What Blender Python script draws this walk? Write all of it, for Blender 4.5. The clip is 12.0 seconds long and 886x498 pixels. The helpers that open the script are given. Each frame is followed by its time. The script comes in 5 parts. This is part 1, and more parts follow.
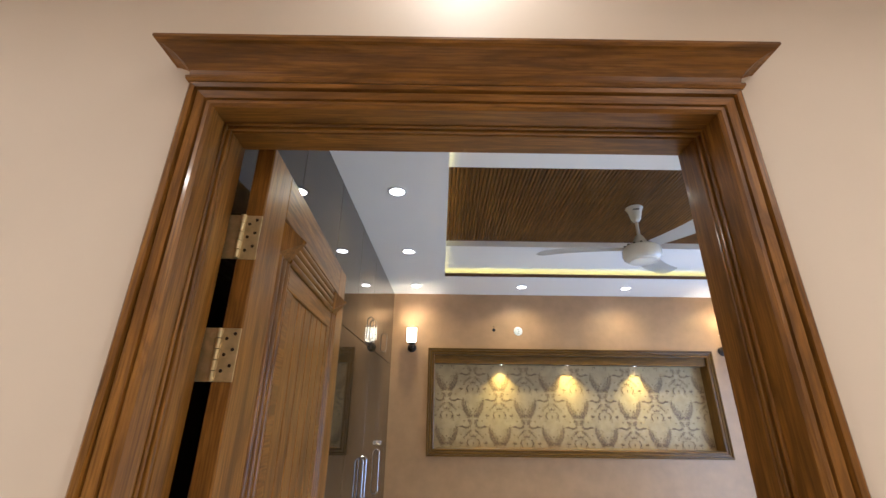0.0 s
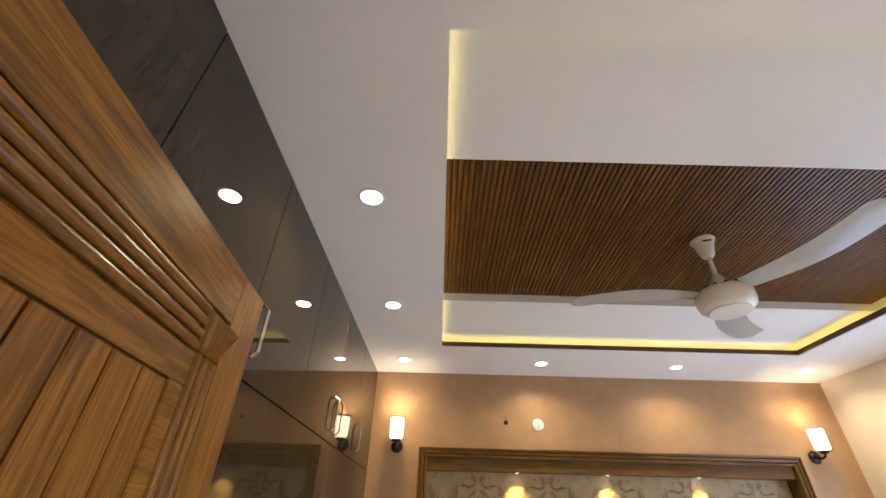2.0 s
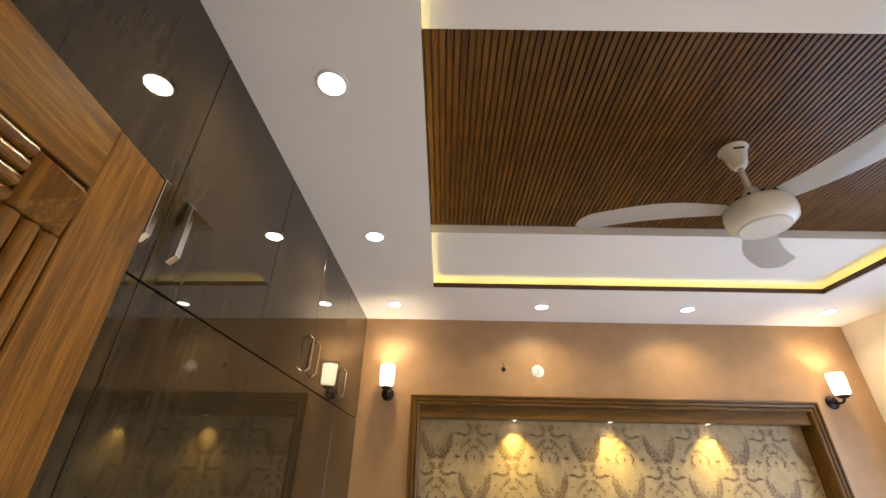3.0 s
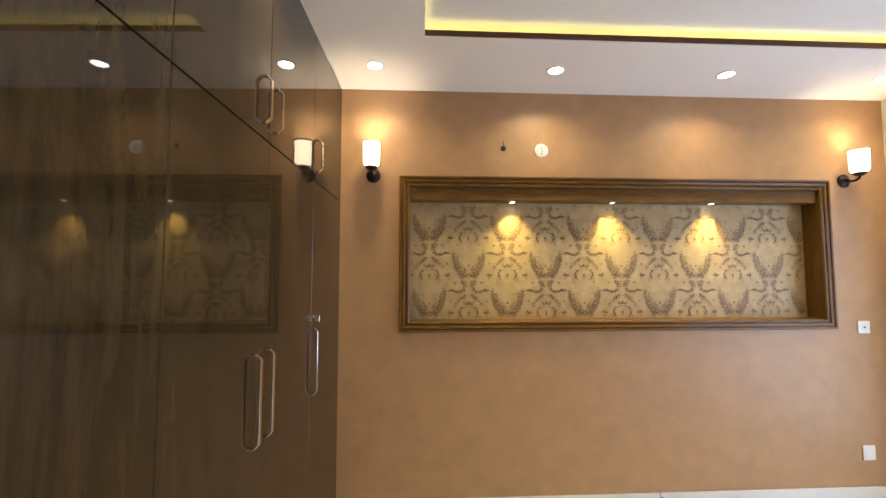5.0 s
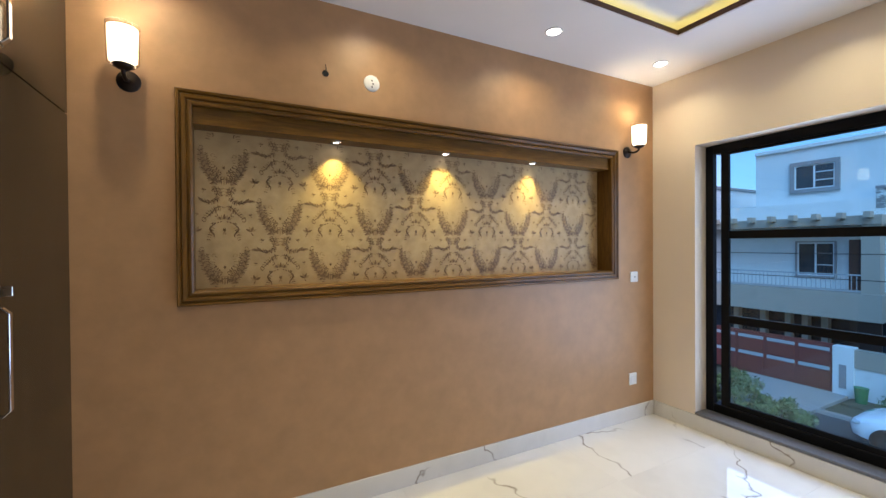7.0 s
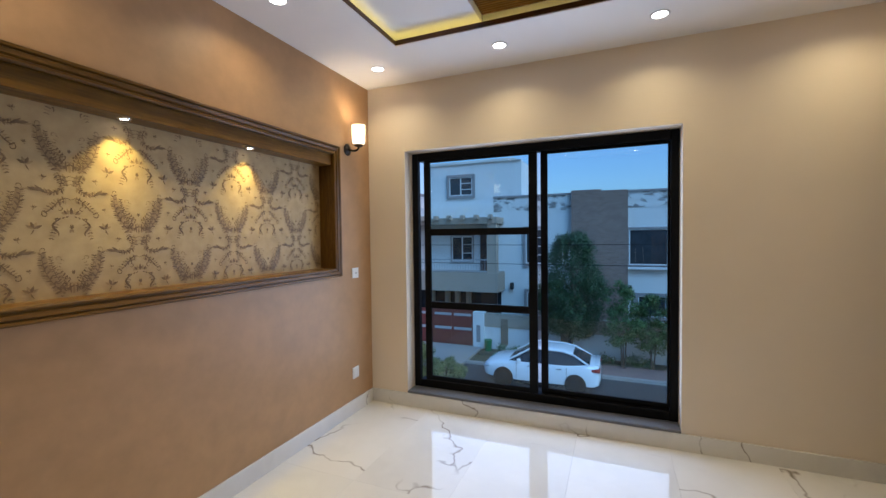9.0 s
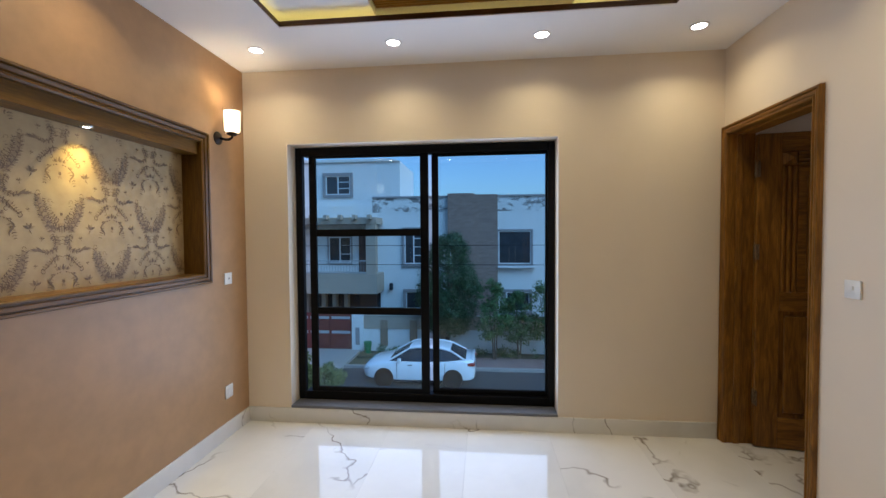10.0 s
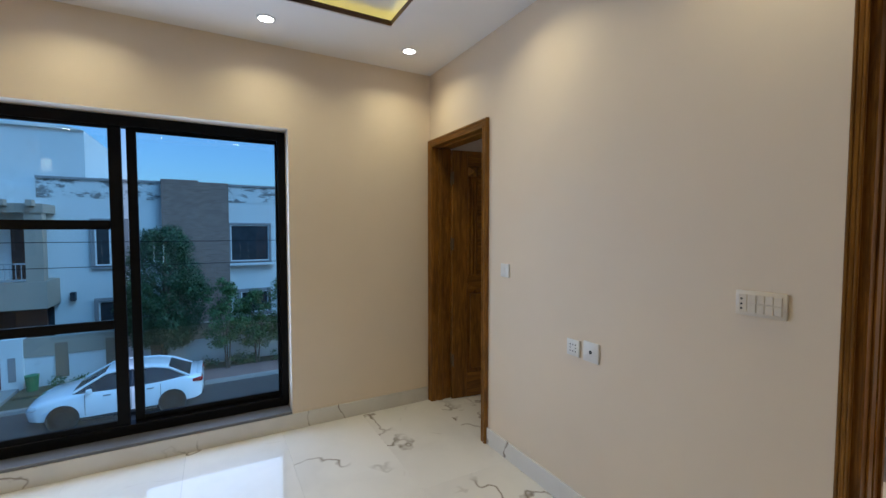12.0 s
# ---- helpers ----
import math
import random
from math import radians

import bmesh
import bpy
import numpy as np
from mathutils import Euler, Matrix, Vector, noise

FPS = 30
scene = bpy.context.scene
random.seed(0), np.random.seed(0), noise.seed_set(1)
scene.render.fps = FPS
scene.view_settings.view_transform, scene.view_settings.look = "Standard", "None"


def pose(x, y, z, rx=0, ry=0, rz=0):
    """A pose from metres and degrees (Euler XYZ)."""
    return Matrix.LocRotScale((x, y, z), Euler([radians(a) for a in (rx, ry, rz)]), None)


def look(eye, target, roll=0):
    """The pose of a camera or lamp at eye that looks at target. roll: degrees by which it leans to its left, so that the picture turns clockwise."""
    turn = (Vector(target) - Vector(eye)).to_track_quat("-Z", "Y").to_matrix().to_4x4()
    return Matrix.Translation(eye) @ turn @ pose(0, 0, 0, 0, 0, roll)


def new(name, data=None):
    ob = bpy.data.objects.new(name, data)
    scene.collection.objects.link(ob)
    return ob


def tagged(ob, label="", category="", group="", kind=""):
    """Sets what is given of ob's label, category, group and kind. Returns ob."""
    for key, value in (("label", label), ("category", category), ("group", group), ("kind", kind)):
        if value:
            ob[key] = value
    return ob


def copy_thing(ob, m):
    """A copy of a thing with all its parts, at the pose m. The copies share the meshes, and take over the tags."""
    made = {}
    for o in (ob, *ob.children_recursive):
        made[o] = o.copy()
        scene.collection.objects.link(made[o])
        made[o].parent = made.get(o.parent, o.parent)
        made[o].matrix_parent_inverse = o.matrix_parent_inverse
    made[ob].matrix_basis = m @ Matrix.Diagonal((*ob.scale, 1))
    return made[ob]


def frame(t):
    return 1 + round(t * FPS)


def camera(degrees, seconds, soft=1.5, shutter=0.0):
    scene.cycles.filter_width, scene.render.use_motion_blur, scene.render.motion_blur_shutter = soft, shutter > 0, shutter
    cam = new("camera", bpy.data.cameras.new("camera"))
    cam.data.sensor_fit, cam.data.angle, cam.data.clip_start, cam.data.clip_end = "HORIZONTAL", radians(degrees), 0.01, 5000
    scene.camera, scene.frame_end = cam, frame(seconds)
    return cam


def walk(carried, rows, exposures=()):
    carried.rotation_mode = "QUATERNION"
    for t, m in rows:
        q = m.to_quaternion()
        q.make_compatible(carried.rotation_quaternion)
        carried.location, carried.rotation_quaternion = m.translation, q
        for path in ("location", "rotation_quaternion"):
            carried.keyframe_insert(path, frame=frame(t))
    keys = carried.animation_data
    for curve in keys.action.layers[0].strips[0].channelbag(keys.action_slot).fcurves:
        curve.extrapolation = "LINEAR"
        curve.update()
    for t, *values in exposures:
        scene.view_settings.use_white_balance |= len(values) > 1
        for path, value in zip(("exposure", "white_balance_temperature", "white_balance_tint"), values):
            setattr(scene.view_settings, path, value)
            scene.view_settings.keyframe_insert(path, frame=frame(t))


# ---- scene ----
cam = camera(93.8, 12.0)
PATH = [
    (0, (0.162, 0.282, 1.561), (0.167, 2.144, 2.292), 0.7),
    (0.5, (0.187, 0.515, 1.587), (0.184, 2.318, 2.451), 1.0),
    (1, (0.215, 0.754, 1.62), (0.209, 2.492, 2.61), 1.3),
    (1.5, (0.201, 0.989, 1.641), (0.194, 2.671, 2.723), 1.5),
    (2, (0.194, 1.157, 1.658), (0.187, 2.815, 2.776), 1.6),
    (2.5, (0.236, 1.323, 1.653), (0.224, 3.002, 2.739), 1.5),
    (3, (0.278, 1.513, 1.639), (0.261, 3.261, 2.611), 1.2),
    (3.5, (0.278, 1.658, 1.619), (0.256, 3.502, 2.394), 0.8),
    (3.7, (0.27, 1.718, 1.61), (0.244, 3.599, 2.29), 0.7),
    (5.3, (0.174, 2.055, 1.505), (0.331, 4.048, 1.569), -0.1),
    (5.5, (0.195, 2.092, 1.492), (0.394, 4.082, 1.532), -0.1),
    (6, (0.230, 2.216, 1.468), (0.604, 4.181, 1.466), -0.15),
    (6.5, (0.252, 2.335, 1.440), (0.879, 4.235, 1.437), -0.35),
    (7, (0.243, 2.426, 1.442), (1.167, 4.200, 1.424), -0.4),
    (7.5, (0.212, 2.478, 1.450), (1.441, 4.055, 1.427), -0.5),
    (7.7, (0.207, 2.493, 1.455), (1.541, 3.983, 1.428), -0.5),
    (9.3, (0.31, 2.742, 1.47), (2.219, 3.337, 1.411), -0.6),
    (9.5, (0.323, 2.762, 1.462), (2.263, 3.246, 1.407), -0.5),
    (10, (0.321, 2.833, 1.477), (2.31, 3.032, 1.413), -0.4),
    (10.5, (0.311, 2.869, 1.477), (2.308, 2.793, 1.407), -0.2),
    (11, (0.295, 2.856, 1.483), (2.263, 2.505, 1.407), -0.1),
    (11.5, (0.293, 2.836, 1.488), (2.183, 2.187, 1.4), 0.0),
    (12, (0.281, 2.768, 1.476), (2.03, 1.803, 1.383), 0.0),
]
EXPOSURES = [(0, 0.94, 4850, 14), (0.5, 1.1, 5050, 17), (1.0, 1.15, 5300, 18), (1.5, 0.82, 5500, 18), (2.0, 0.84, 5650, 18), (3.5, 0.98, 5800, 18), (5.5, 0.88, 5700, 18), (6.5, 0.69, 5450, 18), (7.5, 0.41, 5300, 17), (9.5, 0.18, 5600, 19), (10.5, 0.17, 5400, 16), (12, 0.17, 5230, 13)]
walk(cam, [(t, look(eye, target, roll)) for t, eye, target, roll in PATH], EXPOSURES)

# ---- world and light ----
world = bpy.data.worlds.new("dusk_sky")
scene.world = world
world.use_nodes = True
wn = world.node_tree
sky = wn.nodes.new("ShaderNodeTexSky")
sky.sky_type = "NISHITA"
sky.sun_disc = False
sky.sun_elevation = radians(35)
sky.sun_rotation = radians(200)
sky.ozone_density = 4.0
sky.dust_density = 2.0
wn.links.new(sky.outputs[0], wn.nodes["Background"].inputs[0])
wn.nodes["Background"].inputs[1].default_value = 0.15

sun = new("sun", bpy.data.lights.new("sun", "SUN"))
sun.data.energy, sun.data.angle, sun.data.color = 1.45, radians(30), (0.44, 0.72, 1.0)
sun.matrix_world = look((0, 0, 0), (4, 3, -6))

X_W, X_E, Y_S, Y_N, Z_C = -0.353, 3.455, 1.143, 4.728, 2.77
Y_C = 0.978
LAMP = (1.0, 0.80, 0.39)
DOWNLIGHTS = [(-0.107, 2.44), (-0.107, 3.42), (-0.10, 4.40), (0.989, 4.404), (2.063, 4.404), (3.09, 4.40),
              (3.085, 3.435), (3.085, 2.46), (3.085, 1.50), (2.0, 1.52), (0.88, 1.34)]


def area(name, m, size, watts, color=LAMP, spread=160, shape="DISK"):
    ob = new(name, bpy.data.lights.new(name, "AREA"))
    ob.data.shape, ob.data.size, ob.data.energy, ob.data.color, ob.data.spread = shape, size, watts, color, radians(spread)
    ob.matrix_world = m
    return ob


for x, y in DOWNLIGHTS:
    area("downlight_beam", pose(x, y, Z_C - 0.008), 0.08, 2.25, LAMP, 136)
# the two 12 W entries are unseen fill lamps added to brighten the corridor
CORRIDOR_AND_FILL_LIGHTS = [(0.21, 0.80, 1.1, 140), (-1.3, -0.4, 12.0, 160), (1.4, -0.4, 12.0, 160), (2.75, 0.0, 1.0, 160)]
for x, y, watts, spread in CORRIDOR_AND_FILL_LIGHTS:
    area("corridor_and_fill_beam", pose(x, y, Z_C - 0.008), 0.08, watts, (1.0, 0.80, 0.54), spread)
for y, width in ((3.773, 0.86), (2.774, 0.85)):
    sky_lamp = area("window_daylight", look((X_E + 0.115, y, 1.17), (0, y, 1.17)), width, 11.0, (0.66, 0.82, 1.0), 175, "RECTANGLE")
    sky_lamp.data.size_y = 1.85
for x in (0.80, 1.50, 2.215):
    area("niche_beam", look((x, 4.780, 2.018), (x, 4.79, 1.6)), 0.03, 1.2, (1.0, 0.76, 0.20), 92)

# ---- materials ----


class Mat:
    """A node material with a few short cuts."""

    def __init__(self, name, color=(0.8, 0.8, 0.8), rough=0.5, metal=0.0, spec=0.5):
        self.m = bpy.data.materials.new(name)
        self.m.use_nodes = True
        self.t = self.m.node_tree
        self.b = self.t.nodes["Principled BSDF"]
        self.b.inputs["Base Color"].default_value = (*color, 1)
        self.b.inputs["Roughness"].default_value = rough
        self.b.inputs["Metallic"].default_value = metal
        self.b.inputs["Specular IOR Level"].default_value = spec
        self.co = None

    def node(self, kind, **values):
        n = self.t.nodes.new("ShaderNode" + kind)
        for key, value in values.items():
            n.inputs[key.replace("_", " ")].default_value = value
        return n

    def link(self, a, b):
        self.t.links.new(a, b)

    def coords(self, scale=(1, 1, 1), world=False, rotation=(0, 0, 0)):
        if world:
            src = self.node("NewGeometry").outputs["Position"]
        else:
            src = self.node("TexCoord").outputs["Object"]
        mp = self.node("Mapping")
        mp.inputs["Scale"].default_value = scale
        mp.inputs["Rotation"].default_value = rotation
        self.link(src, mp.inputs["Vector"])
        return mp.outputs[0]

    def noise(self, vec, scale, detail=4.0, rough=0.55, distort=0.0):
        n = self.node("TexNoise", Scale=scale, Detail=detail, Roughness=rough, Distortion=distort)
        self.link(vec, n.inputs["Vector"])
        return n.outputs["Fac"]

    def ramp(self, fac, stops):
        r = self.node("ValToRGB")
        e = r.color_ramp.elements
        while len(e) < len(stops):
            e.new(0.5)
        for item, (p, c) in zip(e, stops):
            item.position = p
            item.color = (*c, 1) if len(c) == 3 else c
        self.link(fac, r.inputs[0])
        return r.outputs[0]

    def mix(self, fac, a, b, kind="MIX"):
        n = self.t.nodes.new("ShaderNodeMix")
        n.data_type, n.blend_type = "RGBA", kind
        for sock, value in ((n.inputs[0], fac), (n.inputs[6], a), (n.inputs[7], b)):
            if isinstance(value, (int, float)):
                sock.default_value = value
            elif isinstance(value, tuple):
                sock.default_value = (*value, 1)
            else:
                self.link(value, sock)
        return n.outputs[2]

    def math(self, op, a, b=0.0, c=0.0):
        n = self.t.nodes.new("ShaderNodeMath")
        n.operation = op
        for sock, value in zip(n.inputs, (a, b, c)):
            if isinstance(value, (int, float)):
                sock.default_value = value
            else:
                self.link(value, sock)
        return n.outputs[0]

    def color(self, sock):
        self.link(sock, self.b.inputs["Base Color"])
        return self

    def rough(self, fac, low, high):
        r = self.node("MapRange")
        r.inputs["To Min"].default_value, r.inputs["To Max"].default_value = low, high
        self.link(fac, r.inputs["Value"])
        self.link(r.outputs[0], self.b.inputs["Roughness"])

    def bump(self, fac, strength, distance=0.002):
        n = self.node("Bump", Strength=strength, Distance=distance)
        self.link(fac, n.inputs["Height"])
        self.link(n.outputs[0], self.b.inputs["Normal"])


def paint(name, color, blotch=0.06, grain=260, bump=0.12, rough=0.6, scale=1.6):
    m = Mat(name, color, rough)
    v = m.coords(world=True)
    big, small = m.noise(v, scale, 5), m.noise(v, grain, 2)
    lo, hi = tuple(c * (1 - blotch) for c in color), tuple(min(1, c * (1 + blotch)) for c in color)
    m.color(m.ramp(big, [(0.3, lo), (0.7, hi)]))
    m.rough(big, rough - 0.08, rough + 0.08)
    m.bump(small, bump, 0.001)
    return m.m


def wood(name, dark, mid, light, axis="Z", rough=0.36, scale=1.0, coat=0.14):
    """Long grain along one axis."""
    m = Mat(name, mid, rough)
    stretch = {"X": (0.12, 1, 1), "Y": (1, 0.12, 1), "Z": (1, 1, 0.12)}[axis]
    fine = {"X": (0.035, 1, 1), "Y": (1, 0.035, 1), "Z": (1, 1, 0.035)}[axis]
    rnd = m.node("ObjectInfo").outputs["Random"]
    add = m.node("VectorMath")
    add.operation = "ADD"
    mul = m.node("CombineXYZ")
    shift = m.math("MULTIPLY", rnd, 17.0)
    for i in range(3):
        m.link(shift, mul.inputs[i])
    m.link(m.coords(stretch), add.inputs[0])
    m.link(mul.outputs[0], add.inputs[1])
    rings = m.noise(add.outputs[0], 30 * scale, 4, 0.5, 1.0)
    grain = m.noise(m.coords(fine), 260 * scale, 3, 0.6)
    big = m.noise(add.outputs[0], 5 * scale, 2, 0.5, 0.6)
    base = m.ramp(rings, [(0.30, dark), (0.50, mid), (0.72, light)])
    pores = m.ramp(grain, [(0.42, (0.12, 0.12, 0.12)), (0.62, (0.72, 0.72, 0.72))])
    base = m.mix(pores, base, dark)
    base = m.mix(m.math("MULTIPLY", big, 0.45), base, mid)
    figure = m.noise(add.outputs[0], 15 * scale, 5, 0.6, 1.6)
    vein = m.ramp(figure, [(0.50, (0, 0, 0)), (0.545, (0.34, 0.34, 0.34)), (0.60, (0, 0, 0))])
    base = m.mix(vein, base, dark)
    m.color(base)
    m.rough(grain, rough - 0.07, rough + 0.1)
    m.bump(grain, 0.12, 0.001)
    m.b.inputs["Coat Weight"].default_value = coat
    m.b.inputs["Coat Roughness"].default_value = 0.12
    m.b.inputs["Specular IOR Level"].default_value = 0.28
    return m.m


def glow(name, color, strength):
    m = Mat(name, (0.8, 0.8, 0.8), 0.4)
    m.b.inputs["Emission Color"].default_value = (*color, 1)
    m.b.inputs["Emission Strength"].default_value = strength
    return m.m


def plain(name, color, rough=0.4, metal=0.0, vary=0.08, scale=30.0):
    m = Mat(name, color, rough, metal)
    n = m.noise(m.coords(), scale, 4)
    m.color(m.ramp(n, [(0.3, tuple(c * (1 - vary) for c in color)), (0.7, tuple(min(1, c * (1 + vary)) for c in color))]))
    m.rough(n, max(0.02, rough - 0.06), rough + 0.06)
    return m.m


CREAM = paint("cream_wall_paint", (0.775, 0.668, 0.528), 0.03)
CORRIDOR = paint("corridor_wall_paint", (0.74, 0.66, 0.58), 0.03)
CEILING = paint("ceiling_paint", (0.86, 0.84, 0.83), 0.02, rough=0.7)
ACCENT = paint("terracotta_wall_paint", (0.425, 0.252, 0.120), 0.08, 180, 0.2, 0.45, 9.0)
WOOD_Z = wood("door_wood_upright", (0.075, 0.030, 0.004), (0.285, 0.122, 0.012), (0.41, 0.190, 0.022), "Z")
WOOD_X = wood("door_wood_level", (0.075, 0.030, 0.004), (0.285, 0.122, 0.012), (0.41, 0.190, 0.022), "X")
WOOD_Y = wood("door_wood_leaf", (0.075, 0.030, 0.004), (0.285, 0.122, 0.012), (0.41, 0.190, 0.022), "Y")
NICHE_X = wood("niche_wood_level", (0.070, 0.031, 0.003), (0.165, 0.078, 0.008), (0.24, 0.120, 0.014), "X", 0.35)
NICHE_Z = wood("niche_wood_upright", (0.070, 0.031, 0.003), (0.165, 0.078, 0.008), (0.24, 0.120, 0.014), "Z", 0.35)
SLAT = wood("slat_wood", (0.05, 0.020, 0.003), (0.170, 0.070, 0.006), (0.27, 0.120, 0.013), "Y", 0.42, 1.0, 0.05)
TRIM_X = wood("tray_trim_wood", (0.04, 0.016, 0.005), (0.11, 0.046, 0.014), (0.16, 0.07, 0.022), "X", 0.35)
TRIM_Y = wood("tray_trim_wood_y", (0.04, 0.016, 0.005), (0.11, 0.046, 0.014), (0.16, 0.07, 0.022), "Y", 0.35)
WHITE = plain("white_plastic", (0.78, 0.77, 0.74), 0.3, vary=0.02)
IVORY = plain("ivory_plastic", (0.70, 0.64, 0.54), 0.32, vary=0.02)
ENAMEL = plain("white_enamel", (0.80, 0.79, 0.76), 0.16, vary=0.02)
BLACK = plain("black_aluminium", (0.004, 0.004, 0.0045), 0.45, vary=0.2)
BLACK.node_tree.nodes["Principled BSDF"].inputs["Specular IOR Level"].default_value = 0.15
DARK = plain("dark_hole", (0.01, 0.01, 0.01), 0.8)
CHROME = plain("polished_steel", (0.72, 0.70, 0.67), 0.12, 1.0, 0.03)
BRASS = plain("hinge_steel", (0.58, 0.47, 0.25), 0.36, 0.8, 0.15, 60)
DULL = plain("tarnished_hinge_steel", (0.20, 0.14, 0.08), 0.5, 0.6, 0.2, 60)
BRONZE = plain("dark_bronze", (0.03, 0.02, 0.014), 0.35, 0.6)
LENS = glow("downlight_lens", (1.0, 0.88, 0.70), 14.0)
SPOT_LENS = glow("niche_spot_lens", (1.0, 0.85, 0.6), 12.0)
LED = glow("yellow_led", (1.0, 0.76, 0.15), 3.0)


def laminate():
    m = Mat("walnut_gloss_laminate", (0.06, 0.04, 0.025), 0.09)
    v = m.coords((1, 1, 0.13), world=True)
    streak, fine = m.noise(v, 14, 5, 0.6, 0.8), m.noise(m.coords((1, 1, 0.012), world=True), 170, 3)
    c = m.ramp(streak, [(0.28, (0.018, 0.012, 0.006)), (0.5, (0.050, 0.034, 0.015)), (0.76, (0.078, 0.053, 0.025))])
    figure = m.noise(m.coords((1, 1, 0.22), world=True), 6, 6, 0.6, 3.0)
    c = m.mix(m.ramp(figure, [(0.47, (0, 0, 0)), (0.52, (0.26, 0.26, 0.26)), (0.58, (0, 0, 0))]), c, (0.016, 0.012, 0.007))
    m.color(m.mix(m.math("MULTIPLY", fine, 0.45), c, (0.014, 0.010, 0.006)))
    m.rough(streak, 0.015, 0.035)
    m.b.inputs["IOR"].default_value = 1.50
    m.bump(fine, 0.010, 0.0003)
    return m.m


LAMINATE = laminate()


def marble(name="white_marble_tile", base=(0.80, 0.78, 0.74), scale=1.0, rough=0.025):
    m = Mat(name, base, rough)
    v = m.coords((scale,) * 3, world=True)
    move = m.node("VectorMath")
    move.operation = "MULTIPLY_ADD"
    m.link(m.node("ObjectInfo").outputs["Random"], move.inputs[0])
    move.inputs[1].default_value = (31.0, 17.0, 5.0)
    m.link(v, move.inputs[2])
    v = move.outputs[0]
    warp = m.node("TexNoise", Scale=1.3, Detail=4.0, Roughness=0.55)
    m.link(v, warp.inputs["Vector"])
    add = m.node("VectorMath")
    add.operation = "MULTIPLY_ADD"
    m.link(warp.outputs["Color"], add.inputs[0])
    add.inputs[1].default_value = (1.3, 1.3, 1.3)
    m.link(v, add.inputs[2])
    vor = m.node("TexVoronoi", Scale=0.9)
    vor.feature = "DISTANCE_TO_EDGE"
    m.link(add.outputs[0], vor.inputs["Vector"])
    vein = m.ramp(vor.outputs["Distance"], [(0.0, (1, 1, 1)), (0.005, (0.7, 0.7, 0.7)), (0.015, (0, 0, 0))])
    patch = m.ramp(m.noise(v, 1.7, 3), [(0.46, (0, 0, 0)), (0.60, (1, 1, 1))])
    soft = m.ramp(m.noise(add.outputs[0], 1.1, 5), [(0.40, base), (0.75, tuple(c * 0.86 for c in base))])
    c = m.mix(m.math("MULTIPLY", vein, patch), soft, (0.24, 0.20, 0.16))
    m.color(c)
    m.b.inputs["IOR"].default_value = 1.55
    return m.m


MARBLE = marble()
SKIRT = marble("marble_skirting", (0.74, 0.72, 0.68), 1.6, 0.14)
GRANITE = plain("grey_granite", (0.13, 0.13, 0.14), 0.3, vary=0.35, scale=220)


def glass_mat():
    m = Mat("window_glass", (0.61, 0.90, 1.0), 0.0)
    m.b.inputs["Transmission Weight"].default_value = 1.0
    m.b.inputs["IOR"].default_value = 1.45
    return m.m


GLASS = glass_mat()

# ---- mesh helpers ----


def part(name, bm, material, parent=None, label="", smooth=False):
    me = bpy.data.meshes.new(name)
    bmesh.ops.recalc_face_normals(bm, faces=bm.faces)
    bm.to_mesh(me)
    bm.free()
    me.materials.append(material)
    if smooth:
        for p in me.polygons:
            p.use_smooth = True
        me.set_sharp_from_angle(angle=radians(38))
    ob = new(name, me)
    if parent is not None:
        ob.parent = parent
    if label:
        ob["label"] = label
    return ob


def base(name, at=(0, 0, 0), label="", category="", group="", kind="", turn=0.0):
    ob = new(name)
    ob.empty_display_size = 0.05
    ob.matrix_world = pose(*at, 0, 0, turn)
    return tagged(ob, label, category, group, kind)


def box(bm, x0, x1, y0, y1, z0, z1, bevel=0.0, seg=1):
    made = bmesh.ops.create_cube(bm, size=1.0, matrix=Matrix.LocRotScale(((x0 + x1) / 2, (y0 + y1) / 2, (z0 + z1) / 2), None, (abs(x1 - x0), abs(y1 - y0), abs(z1 - z0))))
    if bevel:
        edges = list({e for v in made["verts"] for e in v.link_edges})
        bmesh.ops.bevel(bm, geom=edges, offset=bevel, segments=seg, profile=0.5, affect="EDGES")
    return bm


def boxed(*args):
    return box(bmesh.new(), *args)


def lathe(profile, steps=32, bm=None, m=None):
    """Turns (radius, z) pairs about the z axis."""
    bm = bm or bmesh.new()
    rings = []
    for r, z in profile:
        if r < 1e-6:
            rings.append([bm.verts.new((0, 0, z))])
        else:
            rings.append([bm.verts.new((r * math.cos(math.tau * i / steps), r * math.sin(math.tau * i / steps), z)) for i in range(steps)])
    for a, b in zip(rings, rings[1:]):
        for i in range(steps):
            j = (i + 1) % steps
            loop = [a[i % len(a)], a[j % len(a)], b[j % len(b)], b[i % len(b)]]
            loop = list(dict.fromkeys(loop))
            if len(loop) > 2:
                bm.faces.new(loop)
    if m is not None:
        bm.transform(m)
    return bm


